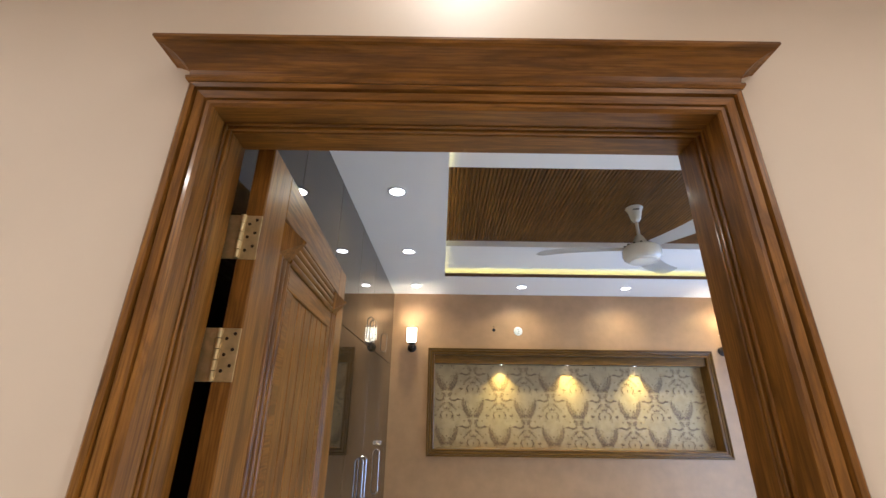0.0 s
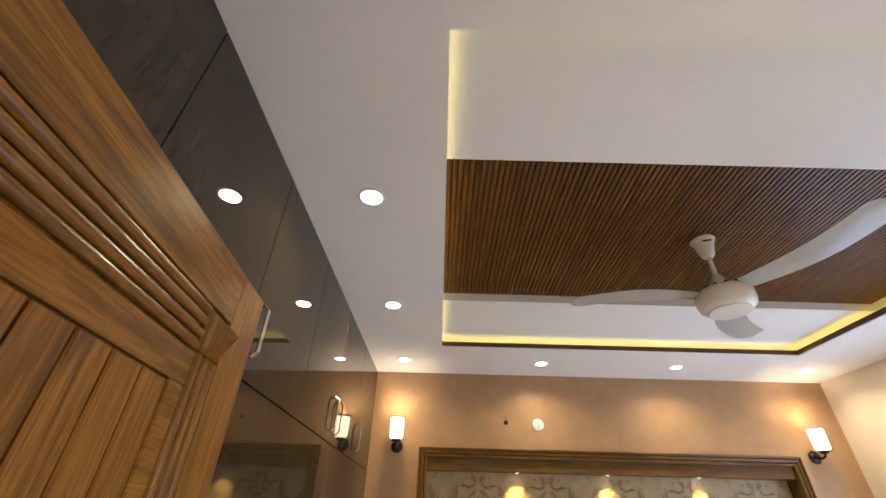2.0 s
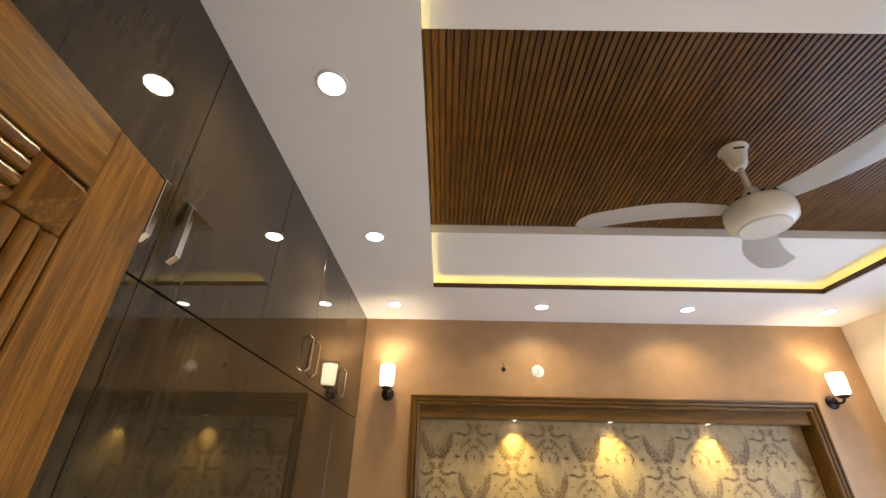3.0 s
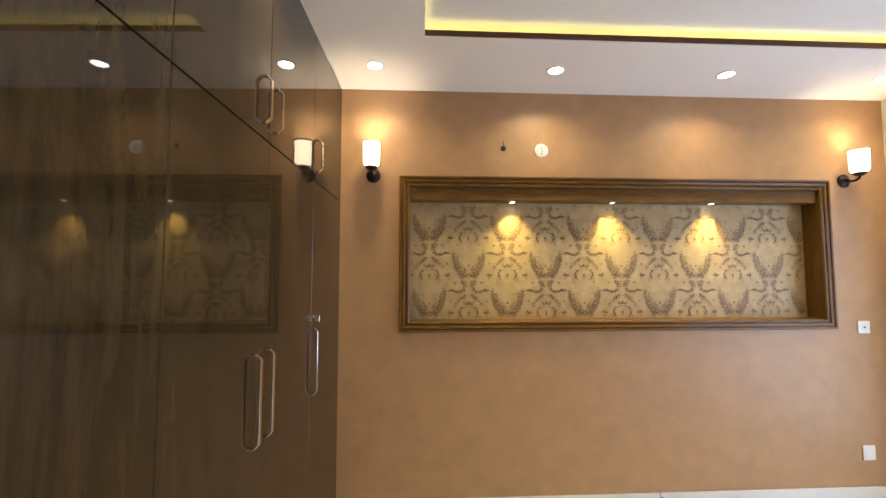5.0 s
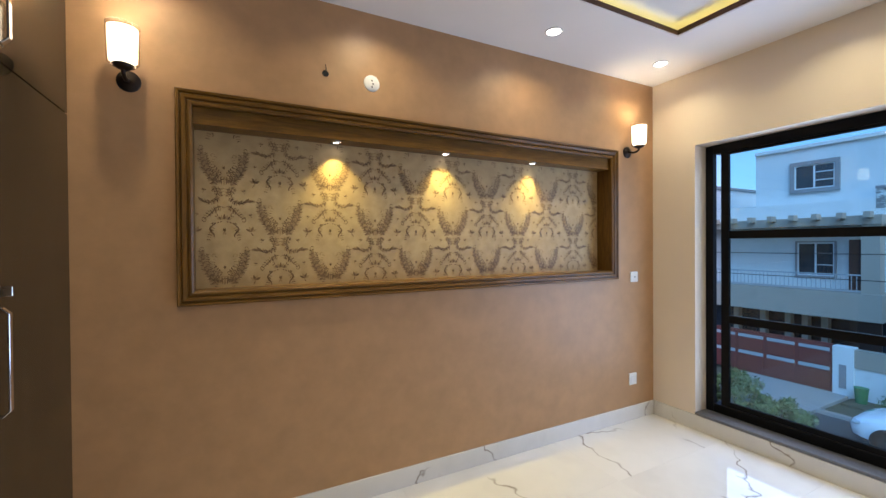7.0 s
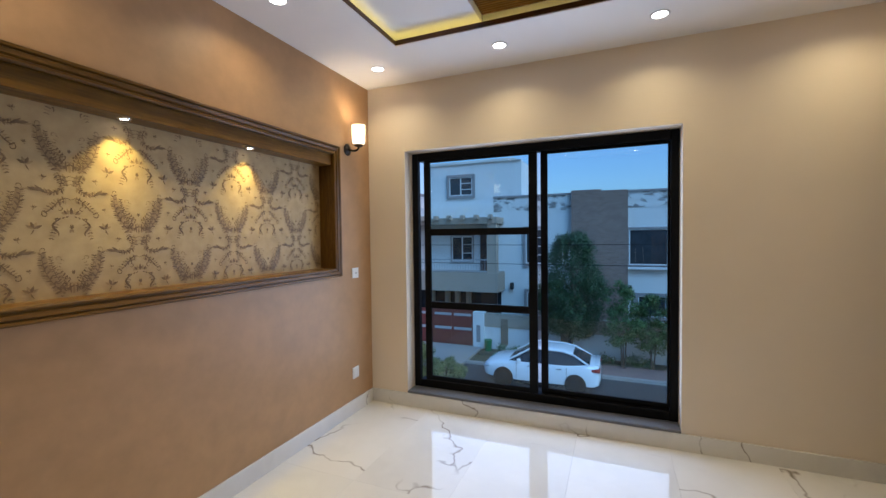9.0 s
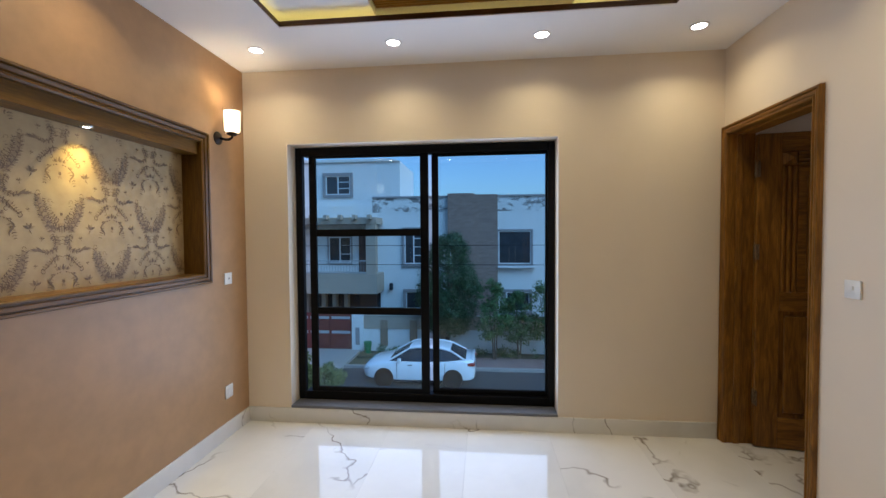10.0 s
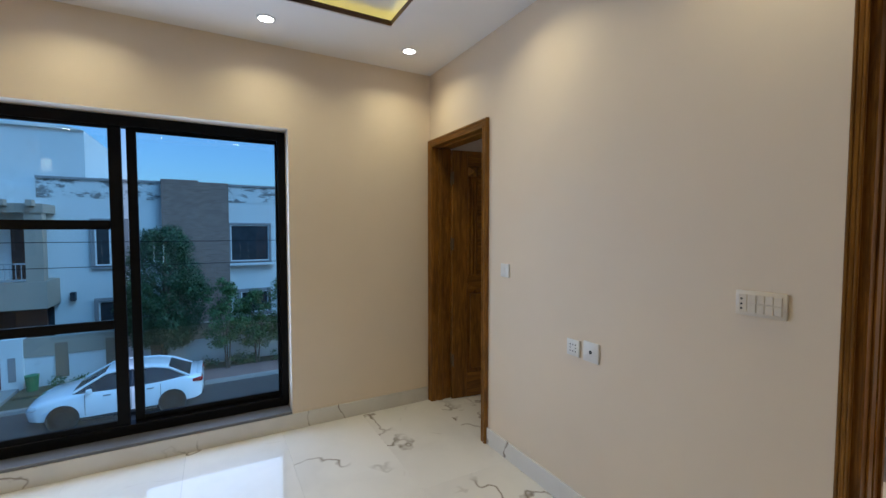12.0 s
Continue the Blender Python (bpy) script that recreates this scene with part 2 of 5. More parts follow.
def tube(points, radius, steps=10, bm=None, closed=False):
    """A round bar along a line of points."""
    bm = bm or bmesh.new()
    pts = [Vector(p) for p in points]
    n = len(pts)
    rings, side = [], None
    for i, p in enumerate(pts):
        a, b = (pts[i - 1], pts[(i + 1) % n]) if closed else (pts[max(i - 1, 0)], pts[min(i + 1, n - 1)])
        d = (b - a).normalized()
        side = d.orthogonal() if side is None else (side - d * side.dot(d))
        side.normalize()
        up = d.cross(side)
        r = radius(i / (n - 1)) if callable(radius) else radius
        rings.append([bm.verts.new(p + r * (math.cos(math.tau * k / steps) * side + math.sin(math.tau * k / steps) * up)) for k in range(steps)])
    pairs = list(zip(rings, rings[1:])) + ([(rings[-1], rings[0])] if closed else [])
    for a, b in pairs:
        for k in range(steps):
            bm.faces.new((a[k], a[(k + 1) % steps], b[(k + 1) % steps], b[k]))
    if not closed:
        bm.faces.new(rings[0][::-1])
        bm.faces.new(rings[-1])
    return bm


def sheet_with_holes(axis, us, vs, d0, d1, holes):
    """A slab of thickness d0..d1 across an axis, cut by a grid of u and v, with the holes (u0, u1, v0, v1) going through it."""
    bm = bmesh.new()
    us, vs = sorted(us), sorted(vs)
    cells = {}
    for i in range(len(us) - 1):
        for j in range(len(vs) - 1):
            u, v = (us[i] + us[i + 1]) / 2, (vs[j] + vs[j + 1]) / 2
            cells[i, j] = not any(a < u < b and c < v < d for a, b, c, d in holes)
    made = {}

    def vert(i, j, k):
        if (i, j, k) not in made:
            u, v, d = us[i], vs[j], (d0, d1)[k]
            made[i, j, k] = bm.verts.new({"x": (d, u, v), "y": (u, d, v), "z": (u, v, d)}[axis])
        return made[i, j, k]

    for (i, j), solid in cells.items():
        if not solid:
            continue
        for k in (0, 1):
            bm.faces.new([vert(i, j, k), vert(i + 1, j, k), vert(i + 1, j + 1, k), vert(i, j + 1, k)])
        for di, dj, a, b in ((-1, 0, (i, j), (i, j + 1)), (1, 0, (i + 1, j), (i + 1, j + 1)), (0, -1, (i, j), (i + 1, j)), (0, 1, (i, j + 1), (i + 1, j + 1))):
            if not cells.get((i + di, j + dj), False):
                bm.faces.new([vert(*a, 0), vert(*b, 0), vert(*b, 1), vert(*a, 1)])
    return bm


def casing(x0, x1, top, y_wall, out, profile, upright, level, parent, name="casing"):
    """A mitred moulding round a door opening: two uprights and a head, each a part. out: -1 or 1, the side to which it stands proud."""
    def y(d):
        return y_wall + out * d
    pieces = (("left", lambda o: ((x0 - o, 0.0), (x0 - o, top + o))), ("head", lambda o: ((x0 - o, top + o), (x1 + o, top + o))), ("right", lambda o: ((x1 + o, top + o), (x1 + o, 0.0))))
    for key, line in pieces:
        bm = bmesh.new()
        rows = [[bm.verts.new((px, y(d), pz)) for px, pz in line(o)] for o, d in profile]
        for a, b in zip(rows, rows[1:] + rows[:1]):
            bm.faces.new((a[0], a[1], b[1], b[0]))
        bm.faces.new([r[0] for r in rows])
        bm.faces.new([r[1] for r in rows])
        part(name + ("_head" if key == "head" else ""), bm, level if key == "head" else upright, parent)


CASING = [(0.0, 0.0), (0.0, 0.016), (0.006, 0.022), (0.013, 0.022), (0.016, 0.015), (0.019, 0.015), (0.021, 0.020), (0.036, 0.024), (0.039, 0.017),
          (0.042, 0.017), (0.044, 0.026), (0.053, 0.028), (0.058, 0.024), (0.060, 0.0)]

# ---- structure ----
DOOR = (-0.342, 0.756, 2.17)
DOOR2 = (2.615, 3.42, 2.195)
WIN = (2.29, 4.37, 0.115, 2.20)
NICHE = (0.098, 2.942, 1.226, 2.121)
X_BACK = -0.953

wall = part("wall_south", sheet_with_holes("y", (-2.4, DOOR[0], DOOR[1], DOOR2[0], DOOR2[1], X_E + 0.23), (0.0, DOOR[2], DOOR2[2], 3.0), Y_C, Y_S,
            [(DOOR[0], DOOR[1], -1, DOOR[2]), (DOOR2[0], DOOR2[1], -1, DOOR2[2])]), CREAM)
tagged(wall, "cream painted plaster wall with two wood-framed doorways", "wall", kind="structure")
wall = part("wall_east", sheet_with_holes("x", (Y_S, WIN[0], WIN[1], Y_N), (0.0, WIN[2], WIN[3], 3.0), X_E, X_E + 0.23, [WIN]), CREAM)
tagged(wall, "cream painted plaster wall around a large sliding window", "wall", kind="structure")
wall = part("wall_north", sheet_with_holes("y", (X_BACK - 0.1, NICHE[0], NICHE[1], X_E + 0.23), (0.0, NICHE[2], NICHE[3], 3.0), Y_N, Y_N + 0.15, [NICHE]), ACCENT)
tagged(wall, "terracotta brown textured accent wall with a recessed niche", "wall", kind="structure")
wall = part("wall_north_outer", boxed(X_BACK - 0.1, X_E + 0.23, Y_N + 0.15, Y_N + 0.3, 0, 3.0), CREAM)
tagged(wall, "plain plaster wall closing the niche behind", "wall", kind="structure")
wall = part("wall_west", boxed(X_BACK - 0.1, X_BACK, Y_S, Y_N, 0, 3.0), CREAM)
tagged(wall, "plain cream wall behind the built-in wardrobe", "wall", kind="structure")
for key, dims in (("wall_corridor_west", (-2.5, -2.4, -1.4, Y_C)), ("wall_corridor_south", (-2.5, 3.685, -1.5, -1.4)), ("wall_corridor_east", (1.9, 2.0, -1.4, Y_C)), ("wall_bathroom_east", (X_E, X_E + 0.23, -1.4, Y_C))):
    wall = part(key, boxed(*dims, 0, 3.0), CORRIDOR)
    tagged(wall, "plain painted plaster wall closing the space", "wall", kind="structure")
floor_slab = part("floor", boxed(-2.5, X_E + 0.23, -1.5, Y_N + 0.3, -0.25, -0.012), GRANITE)
tagged(floor_slab, "grey screed under polished white marble tiles", "floor", kind="structure")

TRAY = (0.194, 2.816, 1.75, 4.092)
ceiling = part("ceiling", sheet_with_holes("z", (X_BACK, TRAY[0], TRAY[1], X_E), (Y_S, TRAY[2], TRAY[3], Y_N), Z_C, Z_C + 0.006,
               [TRAY]), CEILING)
tagged(ceiling, "white plaster ceiling with a sunken rectangular tray", "ceiling", kind="structure")
Z_T = 2.853
C = 0.10
ceiling = part("ceiling_tray", sheet_with_holes("z", (TRAY[0] - C, TRAY[1] + C), (TRAY[2] - C, 2.30, 3.505, TRAY[3] + C), Z_T, Z_T + 0.075, [(0, 4, 2.30, 3.505)]), CEILING)
tagged(ceiling, "white raised tray ceiling in two bands", "ceiling", kind="structure")
sides = bmesh.new()
box(sides, TRAY[0] - C - 0.02, TRAY[0] - C, TRAY[2] - C, TRAY[3] + C, Z_C + 0.006, 2.99)
box(sides, TRAY[1] + C, TRAY[1] + C + 0.02, TRAY[2] - C, TRAY[3] + C, Z_C + 0.006, 2.99)
box(sides, TRAY[0] - C, TRAY[1] + C, TRAY[2] - C - 0.02, TRAY[2] - C, Z_C + 0.006, 2.99)
box(sides, TRAY[0] - C, TRAY[1] + C, TRAY[3] + C, TRAY[3] + C + 0.02, Z_C + 0.006, 2.99)
tagged(part("ceiling_cove", sides, CEILING), "white cove walls that hide the strip light", "ceiling", kind="structure")
tagged(part("ceiling_slab", boxed(-2.5, X_E + 0.23, -1.5, Y_N + 0.3, 3.0, 3.2), CEILING), "plain concrete slab above", "ceiling", kind="structure")
tagged(part("ceiling_corridor", boxed(-2.4, X_E, -1.4, Y_C, Z_C, Z_C + 0.02), CEILING), "plain white plaster ceiling of the corridor", "ceiling", kind="structure")

# ---- things: entrance door ----


def lining(x0, x1, top, y0, y1, parent, stop):
    """Door lining 30 mm thick with a raised stop, inside a wall opening."""
    t = 0.03
    for a, b, mat, name in ((x0, x0 + t, WOOD_Z, "jamb"), (x1 - t, x1, WOOD_Z, "jamb")):
        part(name, boxed(a, b, y0, y1, 0.0, top - t, 0.002), mat, parent)
    part("head", boxed(x0, x1, y0, y1, top - t, top, 0.002), WOOD_X, parent)
    for s0, s1, p in stop:
        for a, b in ((x0 + t - 0.001, x0 + t + p), (x1 - t - p, x1 - t + 0.001)):
            part("stop", boxed(a, b, s0, s1, 0.0, top - t - p, 0.0018), WOOD_Z, parent)
        part("stop_head", boxed(x0 + t, x1 - t, s0, s1, top - t - p, top - t + 0.001, 0.0018), WOOD_X, parent)


door_frame = base("door_1", label="stained wood door surround with moulded casing and crown", category="door frame", kind="structure")
lining(DOOR[0], DOOR[1], DOOR[2], Y_C - 0.002, 1.124, door_frame, [(1.022, 1.030, 0.004), (1.034, 1.044, 0.008), (1.050, 1.086, 0.006)])
casing(-0.304, 0.718, 2.13, Y_C, -1, CASING, WOOD_Z, WOOD_X, door_frame)
casing(-0.330, 0.744, 2.164, Y_S, 1, [(o * 0.55, d * 0.4) for o, d in CASING], WOOD_Z, WOOD_X, door_frame)
CROWN = [(0.0, 2.188), (0.026, 2.188), (0.030, 2.194), (0.030, 2.200), (0.024, 2.204), (0.027, 2.215), (0.036, 2.228), (0.052, 2.240), (0.068, 2.246), (0.076, 2.247), (0.080, 2.252), (0.080, 2.258), (0.0, 2.258)]
crown = bmesh.new()
rows = []
for d, z in CROWN:
    e = max(d - 0.026, 0)
    rows.append([crown.verts.new(p) for p in ((-0.366 - e, Y_C, z), (-0.366 - e, Y_C - d, z), (0.780 + e, Y_C - d, z), (0.780 + e, Y_C, z))])
for a, b in zip(rows, rows[1:]):
    for i in range(3):
        if (a[i].co - a[i + 1].co).length + (b[i].co - b[i + 1].co).length > 1e-5:
            loop = [a[i], a[i + 1], b[i + 1], b[i]]
            crown.faces.new(loop)
bmesh.ops.remove_doubles(crown, verts=crown.verts, dist=1e-5)
part("crown", crown, WOOD_X, door_frame)


def pyramid(bm, y0, y1, z0, z1, x, h):
    """A four-sided carved point that stands out along +x."""
    a = [bm.verts.new((x, *p)) for p in ((y0, z0), (y1, z0), (y1, z1), (y0, z1))]
    tip = bm.verts.new((x + h, (y0 + y1) / 2, (z0 + z1) / 2))
    for i in range(4):
        bm.faces.new((a[i], a[(i + 1) % 4], tip))
    bm.faces.new(a[::-1])


def rib(bm, y0, y1, z0, z1, x, h, along):
    """A half-round bead on the +x face, along y or z."""
    n = 7
    rows = []
    for i in range(n):
        a = math.pi * i / (n - 1)
        c, d = -math.cos(a) * 0.5 + 0.5, math.sin(a) * h
        if along == "y":
            z = z0 + (z1 - z0) * c
            rows.append([bm.verts.new((x + d, y0, z)), bm.verts.new((x + d, y1, z))])
        else:
            y = y0 + (y1 - y0) * c
            rows.append([bm.verts.new((x + d, y, z0)), bm.verts.new((x + d, y, z1))])
    for p, q in zip(rows, rows[1:]):
        bm.faces.new((p[0], p[1], q[1], q[0]))
    for k in (0, 1):
        bm.faces.new([r[k] for r in rows])


def door_leaf(name, length, height, at, turn, label):
    """A carved door leaf that lies along local +y from its hinge, with its show face towards +x."""
    leaf = base(name, at, label, "door", turn=turn)
    T = 0.021
    S, R = 0.140, 0.126
    part("core", boxed(-T + 0.013, T - 0.013, 0.01, length - 0.01, 0.012, height - 0.01), WOOD_Z, leaf)
    for y0, y1 in ((0.0, S), (length - S, length)):
        part("stile", boxed(-T, T, y0, y1, 0.008, height, 0.003), WOOD_Z, leaf)
    for z0, z1 in ((height - R, height), (0.008, 0.22), (0.95, 1.08)):
        part("rail", boxed(-T, T, S, length - S, z0, z1, 0.002), WOOD_Y, leaf)
    for face in (1, -1):
        m = Matrix.Identity(4) if face == 1 else Matrix.Diagonal((-1, 1, 1, 1))
        B = 0.097
        z1 = height - R
        z0 = z1 - B
        for y0 in (S, length - S - B):
            bm = bmesh.new()
            pyramid(bm, y0 + 0.004, y0 + B - 0.004, z0 + 0.004, z1 - 0.004, T - 0.006, 0.055)
            bm.transform(m)
            part("carved_point", bm, WOOD_Z, leaf)
        bm = bmesh.new()
        for k in range(4):
            rib(bm, S + B, length - S - B, z0 + B * k / 4 + 0.002, z0 + B * (k + 1) / 4 - 0.002, T - 0.008, 0.010, "y")
        bm.transform(m)
        part("reeded_band", bm, WOOD_Y, leaf, smooth=True)
        for y0 in (S, length - S - B):
            bm = bmesh.new()
            for k in range(3):
                rib(bm, y0 + B * k / 3 + 0.003, y0 + B * (k + 1) / 3 - 0.003, 1.08, z0 - 0.002, T - 0.008, 0.011, "z")
            bm.transform(m)
            part("reeded_side", bm, WOOD_Z, leaf, smooth=True)
        bm = bmesh.new()
        y0, y1, za, zb = S + B, length - S - B, 1.08, z0 - 0.006
        for a, b, c, d in ((y0, y1, zb - 0.062, zb), (y0, y0 + 0.052, za, zb - 0.062), (y1 - 0.052, y1, za, zb - 0.062)):
            box(bm, T - 0.010, T - 0.001, a, b, c, d, 0.003)
        bm.transform(m)
        part("panel_frame", bm, WOOD_Y, leaf)
        n = 6 if length > 0.8 else 3
        w = (y1 - y0 - 0.104) / n
        for k in range(n):
            bm = boxed(T - 0.014, T - 0.003, y0 + 0.052 + w * k + 0.0025, y0 + 0.052 + w * (k + 1) - 0.0025, za, zb - 0.066, 0.003)
            bm.transform(m)
            part("plank", bm, WOOD_Z, leaf)
        part("lower_panel", boxed(*((T - 0.012, T - 0.003) if face == 1 else (-T + 0.003, -T + 0.012)), S + 0.03, length - S - 0.03, 0.25, 0.92, 0.008), WOOD_Z, leaf)
    return leaf


def hinge(parent, z, y=0.0, x=0.0, steel=None):
    """A steel butt hinge: two plates, a knuckle and screws."""
    h = 0.105
    part("hinge_plate", boxed(x - 0.002, x + 0.040, y - 0.0025, y, z, z + h, 0.0008), steel or BRASS, parent, "worn steel hinge plate")
    part("hinge_plate", boxed(x - 0.040, x + 0.002, y - 0.0025 - 0.001, y - 0.001, z, z + h, 0.0008), steel or BRASS, parent, "worn steel hinge plate")
    for k in range(5):
        part("hinge_knuckle", lathe([(0, 0), (0.0065, 0.0006), (0.0065, h / 5 - 0.0012), (0, h / 5 - 0.0006)], 14, None, Matrix.Translation((x, y - 0.006, z + k * h / 5))), steel or BRASS, parent, smooth=True)
    for sx in (0.014, 0.029):
        for k in range(3):
            zz = z + h * (0.2 + 0.3 * k) + (0.01 if sx > 0.02 else 0)
            part("screw", lathe([(0, 0), (0.0037, 0), (0.0031, 0.0012), (0, 0.0014)], 10, None, Matrix.Translation((x + sx, y - 0.0025, zz)) @ Matrix.Rotation(radians(90), 4, "X")), BRONZE, parent)


leaf = door_leaf("wooden_door", 1.045, 2.158, (-0.266, 1.135, 0.0), 2.6, "open carved reddish-brown wooden door with plank panel and pyramid blocks")
for z in (1.865, 1.61):
    hinge(leaf, z, 0.0, -0.019)

# ---- things: second door ----
door_frame = base("door_2", label="dark stained wood door surround in the corner", category="door frame", kind="structure")
lining(DOOR2[0], DOOR2[1], DOOR2[2], Y_C - 0.002, Y_S + 0.002, door_frame, [(1.06, 1.10, 0.010)])
casing(2.645, 3.39, 2.165, Y_S, 1, CASING, WOOD_Z, WOOD_X, door_frame)
leaf = door_leaf("wooden_door", 0.705, 2.150, (3.362, 0.985, 0.0), 172.0, "open dark brown carved wooden door leading to a washroom")
for z in (1.86, 1.3, 0.3):
    hinge(leaf, z, 0.0, 0.019, DULL)

# ---- things: wardrobe ----


def bar_handle(parent, y, z0, z1):
    """A flat steel loop handle with chamfered corners, on the +x face."""
    x0, x1, c = 0.0, 0.029, 0.018
    pts = [(x0, y, z0), (x1 - c, y, z0), (x1, y, z0 + c), (x1, y, z1 - c), (x1 - c, y, z1), (x0, y, z1)]
    bm = bmesh.new()
    w, t = 0.0095, 0.006
    inner = [(x0, z0 + t), (x1 - c - 0.002, z0 + t), (x1 - t, z0 + c + 0.002), (x1 - t, z1 - c - 0.002), (x1 - c - 0.002, z1 - t), (x0, z1 - t)]
    rows = []
    for (px, _, pz), (qx, qz) in zip(pts, inner):
        rows.append([bm.verts.new(p) for p in ((px, y - w, pz), (px, y + w, pz), (qx, y + w, qz), (qx, y - w, qz))])
    for a, b in zip(rows, rows[1:]):
        for i in range(4):
            bm.faces.new((a[i], a[(i + 1) % 4], b[(i + 1) % 4], b[i]))
    bm.faces.new(rows[0])
    bm.faces.new(rows[-1][::-1])
    bmesh.ops.bevel(bm, geom=list(bm.edges), offset=0.0012, segments=1, affect="EDGES")
    return part("handle", bm, CHROME, parent, "polished steel loop handle")


# the wardrobe front runs a little out of square with the room
SKEW = radians(1.1)


def wardrobe_unit(y0, y1, z0, z1, doors, handles, key=False):
    """A carcass with doors on its +x face. doors: the y of each gap; handles: (door, y, z0, z1)."""
    tall = z1 - z0 > 1.2
    back = Y_N - 0.001 - y0
    unit = base("wardrobe" if tall else "overhead_cabinet", (X_W - back * math.sin(SKEW), Y_N - 0.001 - back * math.cos(SKEW), z0), "tall glossy dark walnut laminate wardrobe built along the wall" if tall else "glossy dark walnut overhead cabinet reaching the ceiling",
                "wardrobe" if tall else "cabinet", "built-in wardrobe units", turn=-math.degrees(SKEW))
    h, d = z1 - z0, 0.515
    foot = 0.075 if tall else 0.0
    part("body", boxed(-d + 0.002, -0.021, 0.0005, y1 - y0 - 0.0005, 0.0, h), LAMINATE, unit)
    if foot:
        part("plinth", boxed(-0.021, -0.004, 0.001, y1 - y0 - 0.001, 0.0, foot - 0.004), LAMINATE, unit)
    cuts = [y0, *doors, y1]
    for i, (a, b) in enumerate(zip(cuts, cuts[1:])):
        leaf = part("door", boxed(-0.020, 0.0, a - y0 + 0.0016, b - y0 - 0.0016, foot + 0.002, h - 0.003, 0.0012), LAMINATE, unit)
        for k, y, a0, a1 in handles:
            if k == i:
                bar_handle(leaf, y - y0, a0 - z0, a1 - z0)
        if key and i == 0:
            part("keyhole", lathe([(0, 0), (0.009, 0), (0.009, 0.004), (0, 0.005)], 18, None, Matrix.Translation((0, 4.130 - y0, 1.325 - z0)) @ Matrix.Rotation(radians(90), 4, "Y")), CHROME, leaf, "round steel lock")
            part("key", boxed(0.004, 0.034, 4.129 - y0, 4.1315 - y0, 1.298 - z0, 1.328 - z0, 0.001), CHROME, leaf, "small steel key in its lock")


GAP = 2.011
wardrobe_unit(1.150, 1.769, 0.0, GAP, [], [])
wardrobe_unit(1.769, 2.945, 0.0, GAP, [2.348], [(0, 2.293, 0.955, 1.265), (1, 2.403, 0.955, 1.265)])
wardrobe_unit(2.945, 4.100, 0.0, GAP, [3.518], [(0, 3.432, 0.955, 1.265), (1, 3.545, 0.955, 1.265)])
wardrobe_unit(4.100, 4.727, 0.0, GAP, [], [(0, 4.132, 0.935, 1.265)], True)
wardrobe_unit(1.150, 1.769, GAP, Z_C - 0.001, [], [])
wardrobe_unit(1.769, 2.945, GAP, Z_C - 0.001, [2.348], [(0, 2.285, 2.076, 2.252), (1, 2.395, 2.076, 2.252)])
wardrobe_unit(2.945, 4.100, GAP, Z_C - 0.001, [3.518], [(0, 3.462, 2.062, 2.236), (1, 3.572, 2.062, 2.236)])
wardrobe_unit(4.100, 4.727, GAP, Z_C - 0.001, [], [(0, 4.160, 2.062, 2.236)])

# ---- things: niche ----
niche = base("niche_frame", label="moulded brown wood frame lining the wall niche", category="frame", kind="structure")
NF = [(0.0, -0.13), (0.0, 0.012), (0.008, 0.018), (0.016, 0.018), (0.020, 0.011), (0.024, 0.011), (0.028, 0.020), (0.044, 0.024), (0.048, 0.015), (0.051, 0.015), (0.054, 0.026), (0.064, 0.028), (0.068, 0.022), (0.068, 0.0005), (0.002, 0.0005), (0.002, -0.13)]
x0, x1, z0, z1 = NICHE[0] + 0.004, NICHE[1] - 0.004, NICHE[2] + 0.004, NICHE[3] - 0.004
for key, line, mat in (("frame_side", lambda o: ((x0 - o, z0 - o), (x0 - o, z1 + o)), NICHE_Z), ("frame_head", lambda o: ((x0 - o, z1 + o), (x1 + o, z1 + o)), NICHE_X),
                       ("frame_side", lambda o: ((x1 + o, z1 + o), (x1 + o, z0 - o)), NICHE_Z), ("frame_sill", lambda o: ((x1 + o, z0 - o), (x0 - o, z0 - o)), NICHE_X)):
    bm = bmesh.new()
    rows = [[bm.verts.new((px, Y_N - d, pz)) for px, pz in line(o)] for o, d in NF]
    for a, b in zip(rows, rows[1:] + rows[:1]):
        bm.faces.new((a[0], a[1], b[1], b[0]))
    part(key, bm, mat, niche)
part("pelmet", boxed(x0, x1, Y_N + 0.012, Y_N + 0.13, 2.032, z1, 0.002), NICHE_X, niche)


def wallpaper_ground():
    m = Mat("damask_wallpaper", (0.46, 0.40, 0.31), 0.55)
    v = m.coords(world=True)
    big, fine = m.noise(v, 14, 4), m.noise(v, 420, 2)
    m.color(m.ramp(big, [(0.3, (0.42, 0.300, 0.138)), (0.7, (0.51, 0.375, 0.182))]))
    m.bump(fine, 0.25, 0.001)
    return m.m


PAPER = wallpaper_ground()
INK = paint("damask_print", (0.215, 0.138, 0.064), 0.25, 300, 0.2, 0.5, 40)
INK_2 = paint("damask_print_light", (0.345, 0.235, 0.108), 0.2, 300, 0.2, 0.5, 40)
paper = part("wallpaper", boxed(x0 - 0.003, x1 + 0.003, Y_N + 0.130, Y_N + 0.1495, NICHE[2], NICHE[3]), PAPER)
tagged(paper, "beige damask wallpaper with brown scrolling floral print", "wallpaper", kind="structure")


